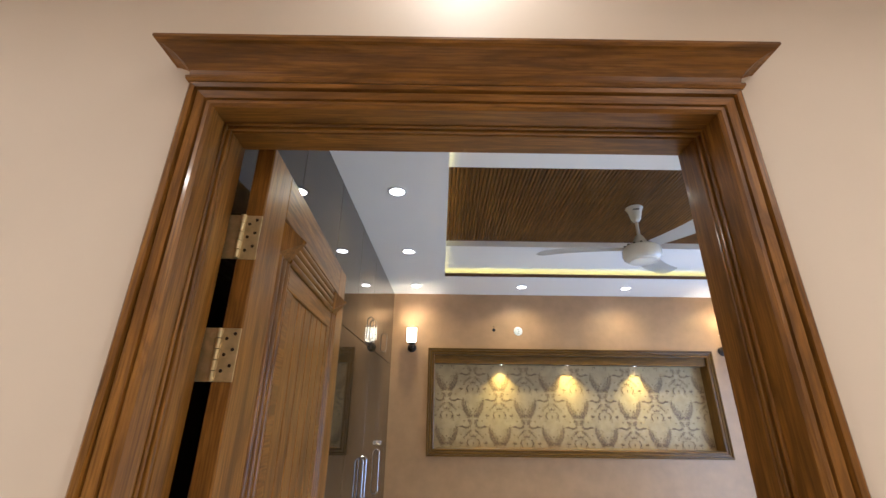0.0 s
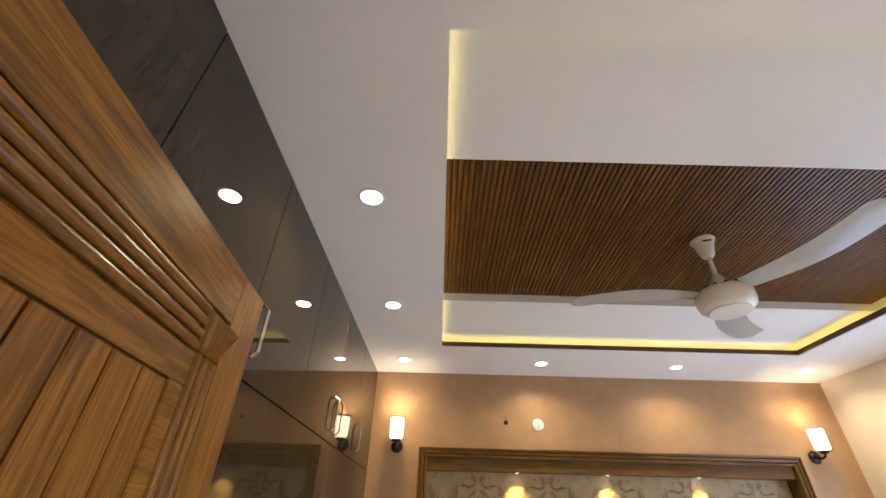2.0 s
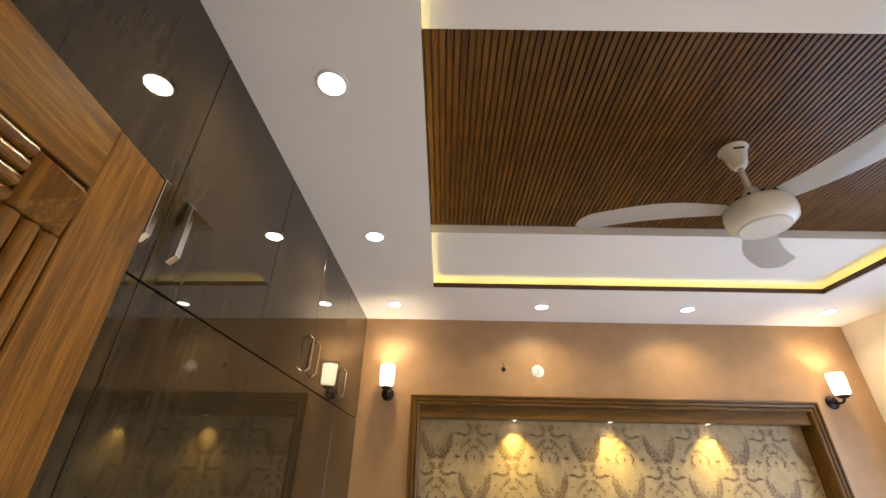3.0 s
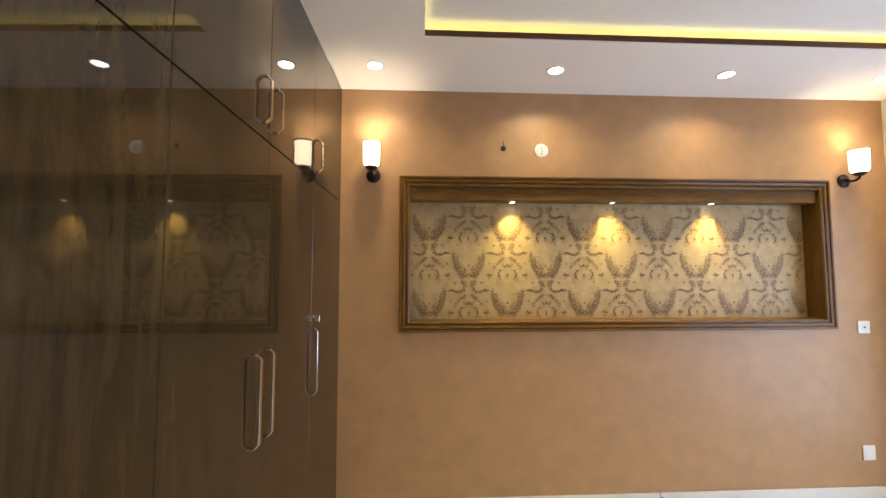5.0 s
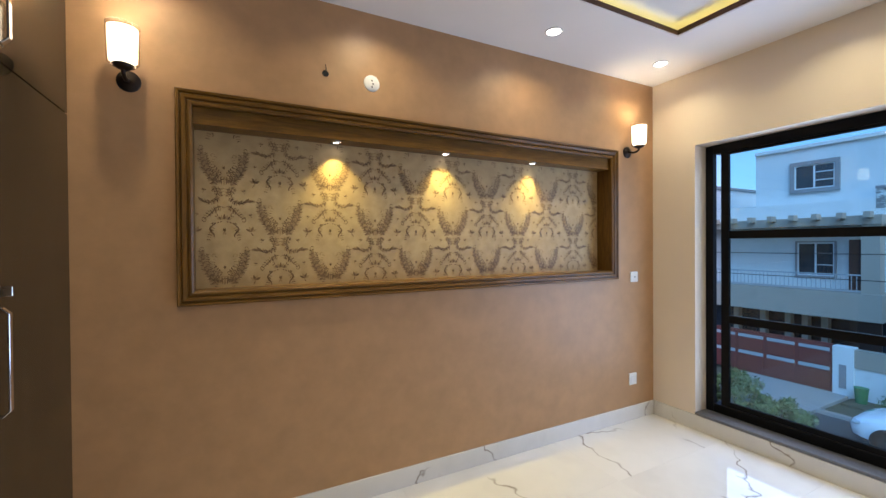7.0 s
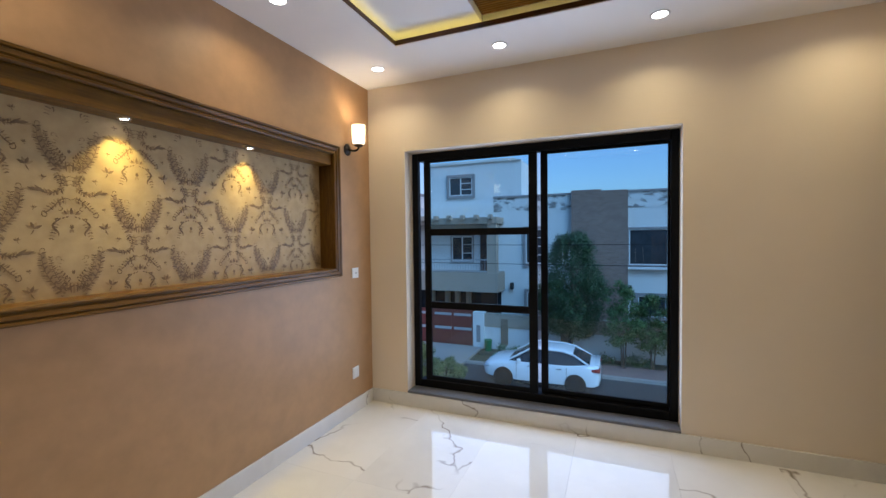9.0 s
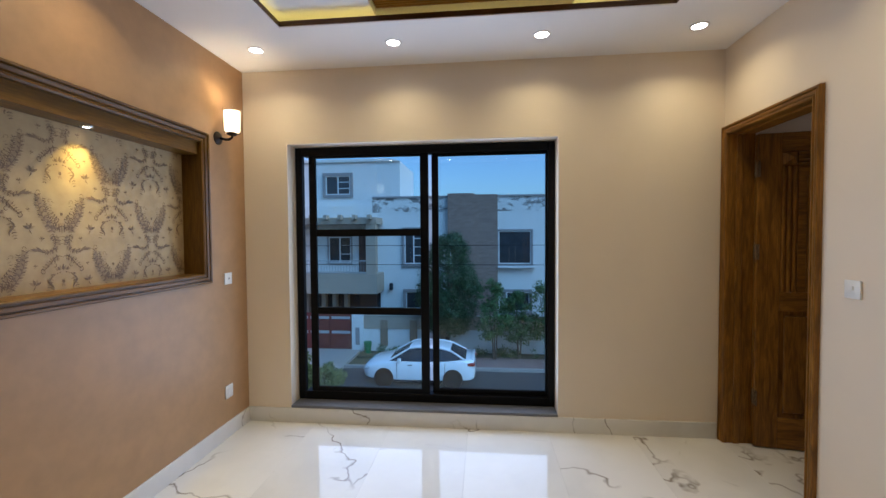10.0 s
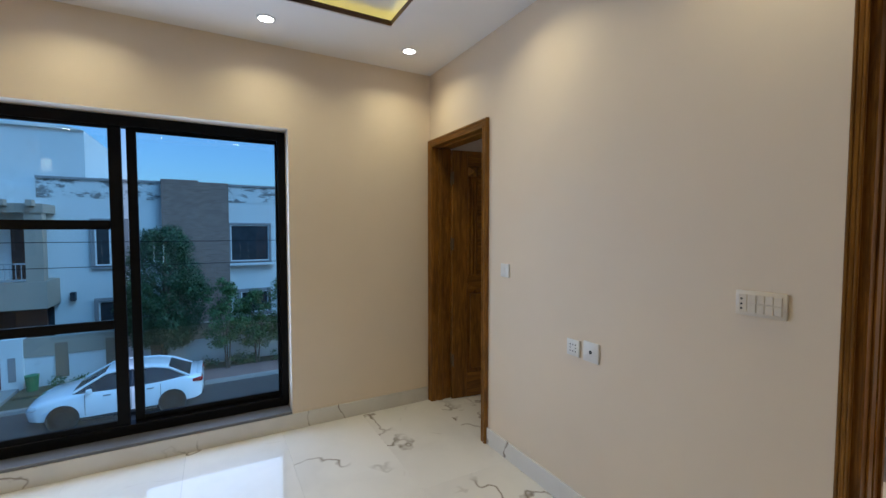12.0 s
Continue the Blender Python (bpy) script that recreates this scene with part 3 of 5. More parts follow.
def petal(bm, x, z, angle, length, width, bend=0.0, clip=None):
    """A flat leaf of the print, with its root at x, z."""
    pts = []
    for t, w in ((0, 0.0), (0.2, 0.34), (0.5, 0.5), (0.8, 0.28), (1.0, 0.0), (0.8, -0.28), (0.5, -0.5), (0.2, -0.34)):
        px, pz = t * length, w * width + bend * length * t * t
        pts.append((x + px * math.cos(angle) - pz * math.sin(angle), z + px * math.sin(angle) + pz * math.cos(angle)))
    if all(clip[0] < a < clip[1] and clip[2] < b < clip[3] for a, b in pts):
        y = -(len(bm.faces) % 50) * 2e-5
        bm.faces.new([bm.verts.new((a, y, b)) for a, b in pts])


def ribbon(bm, line, width, n, clip):
    """A printed stroke along a line, a function of 0..1; width is one too."""
    rows = []
    for k in range(n + 1):
        t = k / n
        (x, z), (xa, za), (xb, zb) = line(t), line(t - 0.02), line(t + 0.02)
        size = math.hypot(xb - xa, zb - za) or 1.0
        ox, oz, w = -(zb - za) / size, (xb - xa) / size, width(t) / 2
        rows.append(((x + ox * w, z + oz * w), (x - ox * w, z - oz * w)))
    y = -(len(bm.faces) % 50) * 2e-5
    for a, b in zip(rows, rows[1:]):
        loop = (a[0], b[0], b[1], a[1])
        if all(clip[0] < p < clip[1] and clip[2] < q < clip[3] for p, q in loop):
            bm.faces.new([bm.verts.new((p, y, q)) for p, q in loop])


def damask(dark, light, cx, cz, clip):
    """One mirrored motif of the wallpaper: a leafy lyre over a small urn, two swags that end in leaves, a crown of scrolls with legs, and buds."""
    rnd = random.Random(7)
    for s in (1, -1):
        def put(bm, x, z, a, length, width, bend=0.0):
            petal(bm, cx + s * x, cz + z, a if s == 1 else math.pi - a, length, width, bend * s, clip)

        def stroke(bm, line, wide, n=14):
            ribbon(bm, lambda t: (cx + s * line(t)[0], cz + line(t)[1]), lambda t: wide * (0.35 + 0.65 * math.sin(math.pi * min(max(t, 0), 1))), n, clip)

        def spray(line, n, length, width, spread, inks, taper=0.3):
            for k in range(n):
                t = (k + 0.5) / n
                (x, z), (x2, z2) = line(t), line(t + 0.02)
                a = math.atan2(z2 - z, x2 - x)
                size = length * (1 - taper * t)
                for side in (1, -1):
                    put(inks[(k + side) % len(inks)], x, z, a + side * spread + rnd.uniform(-0.25, 0.25), size * rnd.uniform(0.75, 1.2), width * size / length, 0.35 * side)

        def curl(bm, x, z, r, start, turns, wide):
            stroke(bm, lambda t: (x + r * (1 - 0.75 * t) * math.cos(start + turns * t), z + r * (1 - 0.75 * t) * math.sin(start + turns * t)), wide, 12)

        def outer(t):
            return 0.112 * (1 - 0.70 * (1 - min(t, 1)) ** 2.2) - 0.006 * t, -0.088 + 0.175 * t

        def inner(t):
            return 0.078 * (1 - 0.78 * (1 - min(t, 1)) ** 2.0), -0.080 + 0.150 * t

        # the lyre: a soft band of feathers, its two edges, and tendrils inside
        stroke(light, lambda t: ((outer(t)[0] + inner(t)[0]) / 2 + 0.006, outer(t)[1]), 0.027, 18)
        spray(outer, 24, 0.022, 0.0090, 0.7, (dark, light, light))
        spray(inner, 18, 0.017, 0.0075, 0.8, (dark, dark, light))
        stroke(dark, outer, 0.0030, 18)
        stroke(dark, inner, 0.0026, 16)
        curl(dark, 0.100, 0.098, 0.012, -0.5, 4.2, 0.0035)
        for k in range(6):
            put(dark if k % 2 else light, 0.002 + 0.008 * k, -0.092 + 0.004 * k, 1.57 - 0.20 * k, 0.052 - 0.005 * k, 0.008, 0.12)
        for k in range(4):
            put(dark, 0.012 + 0.010 * k, -0.030 + 0.010 * k, 1.2 + 0.2 * k, 0.012, 0.006)
        curl(dark, 0.026, -0.034, 0.014, 2.6, -4.0, 0.0035)
        put(dark, 0.0, -0.008, 1.2, 0.018, 0.008, 0.2)
        spray(lambda t: (0.010 + 0.034 * t, -0.070 + 0.075 * t), 7, 0.016, 0.0070, 0.9, (light, dark))
        spray(lambda t: (0.030 + 0.022 * math.sin(3.0 * t), -0.020 + 0.080 * t), 6, 0.011, 0.0055, 1.0, (light, dark, light))
        curl(light, 0.052, 0.060, 0.012, 3.0, -4.5, 0.0045)
        # the urn under it
        stroke(dark, lambda t: (0.046 - 0.052 * t + 0.045 * t * t, -0.094 - 0.062 * t), 0.0042, 10)
        stroke(light, lambda t: (0.026 - 0.016 * t, -0.098 - 0.050 * t), 0.013, 8)
        spray(lambda t: (0.050 - 0.024 * t, -0.092 - 0.055 * t), 7, 0.018, 0.008, 0.8, (dark, light))
        for k in range(3):
            stroke(dark, lambda t: (0.036 * t - 0.004 * k * t, -0.104 - 0.017 * k - 0.006 * math.sin(3 * t)), 0.0032, 6)
        # swags that end in long leaves
        stroke(dark, lambda t: (0.020 + 0.085 * t, -0.152 - 0.030 * math.sin(2.3 * t)), 0.0042, 14)
        spray(lambda t: (0.020 + 0.070 * t, -0.150 - 0.030 * math.sin(2.3 * t)), 9, 0.020, 0.0090, 0.6, (dark, light))
        for k in range(4):
            put(light if k % 2 else dark, 0.084 + 0.008 * k, -0.180 + 0.004 * k, 0.45 - 0.22 * k, 0.044, 0.013, 0.2)
        # the crown of scrolls and its legs
        stroke(dark, lambda t: (0.092 * t, -0.206 - 0.055 * t * t + 0.010 * math.sin(6.0 * t)), 0.0046, 16)
        spray(lambda t: (0.012 + 0.080 * t, -0.208 - 0.055 * t * t), 10, 0.018, 0.0080, 0.9, (dark, light))
        curl(dark, 0.088, -0.270, 0.016, 1.5, -4.8, 0.0040)
        curl(dark, 0.040, -0.246, 0.013, 1.2, 4.6, 0.0036)
        for k in range(4):
            put(light if k % 2 else dark, 0.002 + 0.006 * k, -0.268, 1.5 - 0.36 * k, 0.030 - 0.004 * k, 0.010, 0.2)
            put(dark, 0.010 + 0.014 * k, -0.276 - 0.003 * k, -0.4 - 0.3 * k, 0.012, 0.006)
        stroke(dark, lambda t: (0.042 + 0.022 * t + 0.016 * math.sin(5.0 * t), -0.290 - 0.070 * t), 0.0085, 14)
        curl(dark, 0.050, -0.292, 0.010, 0.0, 4.0, 0.0040)
        spray(lambda t: (0.052 + 0.020 * t, -0.300 - 0.075 * t), 6, 0.015, 0.0075, 0.8, (dark, light))
        put(dark, 0.0, -0.330, 1.1, 0.020, 0.009, 0.3)
        put(light, 0.0, -0.330, -0.9, 0.018, 0.009, -0.3)
        # buds between the columns
        for bx, bz, size in ((0.126, -0.330, 0.030), (0.092, -0.120, 0.015), (0.124, -0.245, 0.012)):
            for k in range(4):
                put(dark if k % 2 else light, bx, bz, 1.57 + (k - 1.5) * 0.7, size, size * 0.40)
            put(dark, bx, bz, -1.4, size * 0.9, size * 0.18, 0.3)


dark, light = bmesh.new(), bmesh.new()
clip = (x0, x1, z0, 2.031)
for i in range(-1, 12):
    for j in range(-1, 4):
        damask(dark, light, 0.232 + 0.2705 * i, 1.335 + 0.515 * j + (0.2575 if i % 2 else 0.0), clip)
for bm, mat, y in ((dark, INK, 0.1278), (light, INK_2, 0.1292)):
    bm.transform(Matrix.Translation((0, Y_N + y, 0)))
    tagged(part("print", bm, mat, paper), kind="stuff")

# ---- things: lamps ----


def downlight(x, y):
    d = base("downlight", (x, y, Z_C), "round white recessed downlight glowing in the ceiling", "downlight", "ceiling downlights")
    part("rim", lathe([(0.041, -0.001), (0.044, -0.006), (0.052, -0.006), (0.056, -0.003), (0.056, 0.0), (0.041, 0.0)], 36), WHITE, d, smooth=True)
    part("lens", lathe([(0.0, -0.003), (0.042, -0.003), (0.042, -0.0005), (0.0, -0.0005)], 36), LENS, d, "glowing frosted lens")
    return d


lamp = downlight(*DOWNLIGHTS[0])
for x, y in DOWNLIGHTS[1:]:
    copy_thing(lamp, pose(x, y, Z_C))
# includes fittings for the two added fill lamps, out of view in the corridor
for x, y, watts, spread in CORRIDOR_AND_FILL_LIGHTS:
    copy_thing(lamp, pose(x, y, Z_C))

spot = base("niche_spotlight", (0.80, 4.80, 2.032), "small round spotlight under the niche head", "spotlight", "niche spotlights")
part("rim", lathe([(0.017, -0.001), (0.019, -0.006), (0.026, -0.005), (0.029, 0.0), (0.017, 0.0)], 28), CHROME, spot, smooth=True)
part("lens", lathe([(0.0, -0.004), (0.018, -0.003), (0.018, -0.0005), (0.0, -0.0005)], 24), SPOT_LENS, spot, "glowing lens")
for x in (1.503, 2.215):
    copy_thing(spot, pose(x, 4.80, 2.032))

SHADE = glow("frosted_shade_glow", (1.0, 0.80, 0.46), 2.6)


def shade_glass():
    m = Mat("sconce_glass", (1, 0.97, 0.92), 0.03)
    m.b.inputs["Transmission Weight"].default_value = 1.0
    return m.m


SGLASS = shade_glass()


def sconce(x):
    s = base("wall_sconce", (x, Y_N, 2.185), "lit glass cylinder wall sconce on dark bronze arm", "wall lamp", "wall sconces")
    turn = Matrix.Rotation(radians(90), 4, "X")
    part("backplate", lathe([(0, 0.02), (0.020, 0.02), (0.036, 0.014), (0.046, 0.006), (0.047, 0.0), (0, 0.0)], 30, None, turn), BRONZE, s, smooth=True)
    part("arm", tube([(0, -0.015, 0), (0, -0.06, -0.012), (0, -0.085, -0.012), (0, -0.108, 0.0), (0, -0.112, 0.022)], 0.0085, 12), BRONZE, s, smooth=True)
    at = Matrix.Translation((0, -0.112, 0))
    part("cup", lathe([(0, 0.010), (0.018, 0.012), (0.034, 0.022), (0.038, 0.034), (0.030, 0.034), (0, 0.028)], 28, None, at), BRONZE, s, smooth=True)
    part("frosted_shade", lathe([(0.038, 0.034), (0.051, 0.050), (0.055, 0.185), (0.051, 0.185), (0.047, 0.052), (0.035, 0.036)], 36, None, at), SHADE, s, "glowing frosted inner glass", True)
    part("outer_glass", lathe([(0.042, 0.026), (0.057, 0.040), (0.0615, 0.200), (0.060, 0.200), (0.0555, 0.042), (0.042, 0.030)], 36, None, at), SGLASS, s, "clear outer glass", True)
    lamp = new("sconce_bulb", bpy.data.lights.new("sconce_bulb", "POINT"))
    lamp.data.energy, lamp.data.color, lamp.data.shadow_soft_size = 3.0, (1.0, 0.78, 0.42), 0.02
    lamp.location = (x, Y_N - 0.112, 2.185 + 0.125)


sconce(-0.140)
sconce(3.135)

# ---- things: tray ceiling ----
trim = base("tray_trim", label="dark brown wood strip edging the ceiling tray", category="trim", kind="structure")
a, b, c, d = TRAY
for name, dims, mat in (("strip", (a - 0.012, b + 0.012, c - 0.012, c), TRIM_X), ("strip", (a - 0.012, b + 0.012, d, d + 0.012), TRIM_X), ("strip", (a - 0.012, a, c, d), TRIM_Y), ("strip", (b, b + 0.012, c, d), TRIM_Y)):
    part(name, boxed(*dims, Z_C + 0.007, Z_C + 0.040, 0.0015), mat, trim)
led = base("led_strip", label="yellow glowing strip light hidden in the ceiling cove", category="strip light")
for dims in ((a - 0.03, b + 0.03, c - 0.032, c - 0.020), (a - 0.03, b + 0.03, d + 0.020, d + 0.032), (a - 0.032, a - 0.020, c - 0.02, d + 0.02), (b + 0.020, b + 0.032, c - 0.02, d + 0.02)):
    part("strip", boxed(*dims, Z_C + 0.026, Z_C + 0.033), LED, led)
slats = base("slat_ceiling", label="dark brown ribbed wood slat panel in the ceiling tray", category="ceiling panel", kind="structure")
part("backing", boxed(a - C, b + C, 2.302, 3.503, 2.914, 2.926), TRIM_Y, slats)
pitch = 0.0245
n = int((b - a + 2 * C) / pitch)
me = None
for k in range(n):
    if me is None:
        first = part("slat", boxed(-0.0102, 0.0102, 2.303, 3.502, 2.900, 2.9145, 0.003), SLAT, slats)
        me = first.data
        first.location.x = a - C + pitch / 2
    else:
        ob = new("slat", me)
        ob.parent = slats
        ob.location.x = a - C + pitch * (k + 0.5)

# ---- things: ceiling fan ----
fan = base("ceiling_fan", (1.497, 2.860, 2.9), "white three-blade ceiling fan at rest under wood slats", "ceiling fan")
part("canopy", lathe([(0, 0), (0.055, 0), (0.058, -0.004), (0.058, -0.010), (0.053, -0.016), (0.046, -0.032), (0.037, -0.070), (0.031, -0.095), (0.021, -0.106), (0, -0.108)], 40), ENAMEL, fan, smooth=True)
badge = part("badge", boxed(-0.020, 0.020, -0.0500, -0.0440, -0.036, -0.029, 0.001), BRONZE, fan, "small dark maker's bar")
badge.matrix_basis = pose(0, 0, 0, 0, 0, -12)
part("rod", lathe([(0.0, -0.10), (0.0115, -0.102), (0.0115, -0.236), (0, -0.238)], 20), ENAMEL, fan, smooth=True)
part("cover", lathe([(0, -0.208), (0.018, -0.209), (0.026, -0.220), (0.046, -0.258), (0.060, -0.276), (0.068, -0.288), (0.0, -0.292)], 36), ENAMEL, fan, smooth=True)
part("motor", lathe([(0, -0.280), (0.060, -0.281), (0.096, -0.288), (0.114, -0.300), (0.121, -0.316), (0.122, -0.350), (0.116, -0.374), (0.098, -0.390), (0.088, -0.393), (0.085, -0.399), (0.050, -0.404), (0, -0.406)], 56), ENAMEL, fan, smooth=True)
for k in range(16):
    a = math.tau * k / 16
    slot = part("vent_slot", boxed(0.100, 0.114, -0.006, 0.006, -0.2995, -0.290, 0.001), DARK, fan)
    slot.matrix_basis = pose(0, 0, 0, 0, 0, math.degrees(a))
for angle in (168, 289, 49):
    bm = bmesh.new()
    rows, n = [], 44
    for i in range(n + 1):
        t = i / n if i < 30 else 30 / n + (1 - 30 / n) * math.sin(math.pi / 2 * (i - 30) / (n - 30))
        r = 0.112 + 0.575 * t
        w = 0.047 + 0.026 * math.sin(math.pi / 2 * min(t / 0.55, 1.0))
        if t > 0.88:
            w = 0.073 * math.sqrt(max(0.0, 1 - ((t - 0.88) / 0.12) ** 2)) + 0.0005
        sweep = 0.040 * math.sin(math.pi * t) - 0.020 * t * t
        rows.append([bm.verts.new((r, sweep + c * w, -0.008 * c + 0.012 * t * t - 0.004 * (1 - c * c))) for c in (-1, -0.5, 0, 0.5, 1)])
    for a, b in zip(rows, rows[1:]):
        for q in range(4):
            bm.faces.new((a[q], a[q + 1], b[q + 1], b[q]))
    bmesh.ops.solidify(bm, geom=bm.faces[:], thickness=0.003)
    blade = part("blade", bm, ENAMEL, fan, smooth=True)
    blade.matrix_basis = pose(0, 0, -0.304, 0, 0, angle)
    part("blade_iron", boxed(0.104, 0.165, -0.024, 0.024, 0.004, 0.009, 0.002), ENAMEL, blade)

# ---- things: window ----
window = base("window_1", label="black aluminium sliding window with wide clear panes", category="window", kind="structure")
W0, W1, WZ0, WZ1 = 2.292, 4.368, 0.137, 2.198
F = 3.59
part("sill", boxed(X_E - 0.012, F - 0.001, WIN[0] + 0.001, WIN[1] - 0.001, WIN[2] + 0.001, WIN[2] + 0.021, 0.003), GRANITE, window, "dark grey granite sill")
for y0, y1 in ((W0, W0 + 0.052), (W1 - 0.056, W1)):
    part("frame_jamb", boxed(F, F + 0.05, y0, y1, WZ0, WZ1, 0.003), BLACK, window)
for z0, z1 in ((WZ0, WZ0 + 0.062), (WZ1 - 0.066, WZ1)):
    part("frame_rail", boxed(F, F + 0.09, W0 + 0.052, W1 - 0.056, z0, z1, 0.003), BLACK, window)
part("frame_packer", boxed(F + 0.01, F + 0.09, W0, W1, WIN[2] + 0.001, WZ0), BLACK, window)


def sash(x, y0, y1, stiles, cross):
    s = part("sash", boxed(x, x + 0.028, y0, y0 + stiles[0], WZ0 + 0.062, WZ1 - 0.066, 0.002), BLACK, window)
    part("stile", boxed(x, x + 0.028, y1 - stiles[1], y1, WZ0 + 0.062, WZ1 - 0.066, 0.002), BLACK, s)
    for z0, z1 in ((WZ0 + 0.062, WZ0 + 0.100), (WZ1 - 0.085, WZ1 - 0.066)):
        part("rail", boxed(x + 0.001, x + 0.027, y0 + stiles[0], y1 - stiles[1], z0, z1, 0.002), BLACK, s)
    levels = [WZ0 + 0.100, *cross, WZ1 - 0.085]
    for z in cross:
        part("glazing_bar", boxed(x - 0.002, x + 0.027, y0 + stiles[0], y1 - stiles[1], z - 0.029, z + 0.029, 0.002), BLACK, s)
    for k, (z0, z1) in enumerate(zip(levels, levels[1:])):
        pane = part("pane", boxed(x + 0.011, x + 0.016, y0 + stiles[0], y1 - stiles[1], z0 + (0.029 if k else 0), z1 - (0.029 if k < len(levels) - 2 else 0)), GLASS, s, "clear glass pane")
        pane.visible_shadow = False


sash(F + 0.010, 3.276, 4.260, (0.066, 0.056), (0.868, 1.506))
sash(F + 0.050, W0 + 0.045, 3.254, (0.02, 0.053), ())

# ---- things: wall fittings ----


def plate(name, at, turn, w, h, label, category, detail):
    p = base(name, at, label, category, "switches and sockets", turn=turn)
    part("plate", boxed(-w / 2, w / 2, -0.010, 0.0, -h / 2, h / 2, 0.003, 2), IVORY if w > 0.12 else WHITE, p, smooth=True)
    detail(p)
    return p


def rocker(p, x=0.0, z=0.0, w=0.022, h=0.034, mat=None):
    part("rocker", boxed(x - w / 2, x + w / 2, -0.0135, -0.009, z - h / 2, z + h / 2, 0.0015), mat or WHITE, p)


def dots(p, places, r=0.0035, y=-0.0092):
    for x, z in places:
        part("pin_hole", lathe([(0, 0.0), (r, 0.0), (r, 0.0016), (0, 0.0016)], 10, None, Matrix.Translation((x, y, z)) @ Matrix.Rotation(radians(90), 4, "X")), DARK, p)


plate("light_switch", (3.208, Y_N, 1.172), 0, 0.085, 0.085, "square white bell switch plate on the accent wall", "switch", lambda p: (rocker(p, 0, 0, 0.016, 0.026), dots(p, ((0, 0.0),), 0.006, -0.0130)))
plate("wall_socket", (3.19, Y_N, 0.335), 0, 0.085, 0.095, "square white wall socket low on the accent wall", "socket", lambda p: rocker(p, 0, 0, 0.05, 0.06))
plate("light_switch", (2.397, Y_S, 1.217), 180, 0.085, 0.085, "square white switch plate beside the corner door", "switch", lambda p: rocker(p, 0, 0.006, 0.016, 0.022))
plate("wall_socket", (1.815, Y_S, 0.865), 180, 0.085, 0.085, "white three-pin wall socket plate", "socket", lambda p: dots(p, [(i * 0.018, j * 0.017) for i in (-1, 0, 1) for j in (-1, 0, 1) if (i, j) != (0, 0)]))
plate("wall_socket", (1.700, Y_S, 0.870), 180, 0.095, 0.10, "white television aerial socket plate", "socket", lambda p: dots(p, ((0, 0),), 0.009))


def board(p):
    for i in range(4):
        for j in (-1, 1):
            rocker(p, 0.052 - i * 0.025, j * 0.017, 0.022, 0.030, IVORY)
    part("socket_face", boxed(-0.066, -0.040, -0.0125, -0.009, -0.032, 0.032, 0.0015), IVORY, p)
    dots(p, ((-0.056, 0.014), (-0.056, -0.004), (-0.056, -0.020)), 0.0038, -0.0118)


plate("switch_board", (0.983, Y_S, 1.222), 180, 0.152, 0.086, "wide white switch board with eight rockers and socket", "switch board", board)

cap = base("junction_box_cover", (0.988, Y_N, 2.372), "round white junction box cover with dark screw holes", "junction box")
turn = Matrix.Rotation(radians(90), 4, "X")
part("disc", lathe([(0, 0.007), (0.040, 0.007), (0.046, 0.004), (0.047, 0.0), (0, 0.0)], 36, None, turn), WHITE, cap, smooth=True)
for x, z in ((0.0, 0.014), (0.006, -0.004), (0.0, -0.022)):
    part("screw_hole", lathe([(0, 0.0), (0.0045, 0.0), (0.0045, 0.0016), (0, 0.0016)], 10, None, Matrix.Translation((x, -0.0066, z)) @ turn), DARK, cap)
hole = base("conduit_hole", (0.728, Y_N, 2.382), "small dark cable hole in the accent wall", "cable hole")
part("opening", lathe([(0.0, 0.002), (0.016, 0.002), (0.018, 0.0005), (0, 0.0005)], 18, None, turn), DARK, hole)
part("cable_end", tube([(0.001, -0.001, 0.005), (0.002, -0.012, 0.02), (-0.001, -0.010, 0.045)], 0.0025, 8), BRONZE, hole)

# ---- skirting ----


def skirting(name, dims):
    ob = part(name, boxed(*dims, 0.0, 0.115, 0.002), SKIRT)
    tagged(ob, "polished white marble skirting with grey veins", "skirting", kind="structure")


skirting("baseboard_north", (X_W + 0.001, X_E - 0.001, Y_N - 0.013, Y_N - 0.0005))
skirting("baseboard_east", (X_E - 0.013, X_E - 0.0005, Y_S + 0.03, Y_N - 0.014))
skirting("baseboard_south", (0.781, 2.584, Y_S + 0.0005, Y_S + 0.013))

# ---- outdoors ----
G = -4.2


def brick_mat(name, c1, c2, mortar, scale, w=0.24, h=0.075):
    m = Mat(name, c1, 0.85)
    v = m.node("NewGeometry").outputs["Position"]
    sep = m.node("SeparateXYZ")
    m.link(v, sep.inputs[0])
    comb = m.node("CombineXYZ")
    m.link(sep.outputs[1], comb.inputs[0])
    m.link(sep.outputs[2], comb.inputs[1])
    b = m.node("TexBrick", Scale=scale)
    b.inputs["Brick Width"].default_value, b.inputs["Row Height"].default_value, b.inputs["Mortar Size"].default_value = w, h, 0.008
    for k, c in (("Color1", c1), ("Color2", c2), ("Mortar", mortar)):
        b.inputs[k].default_value = (*c, 1)
    m.link(comb.outputs[0], b.inputs["Vector"])
    big = m.noise(v, 2.0, 4)
    m.color(m.mix(m.math("MULTIPLY", big, 0.5), b.outputs["Color"], tuple(c * 0.6 for c in c1)))
    m.bump(b.outputs["Fac"], -0.4, 0.01)
    return m.m


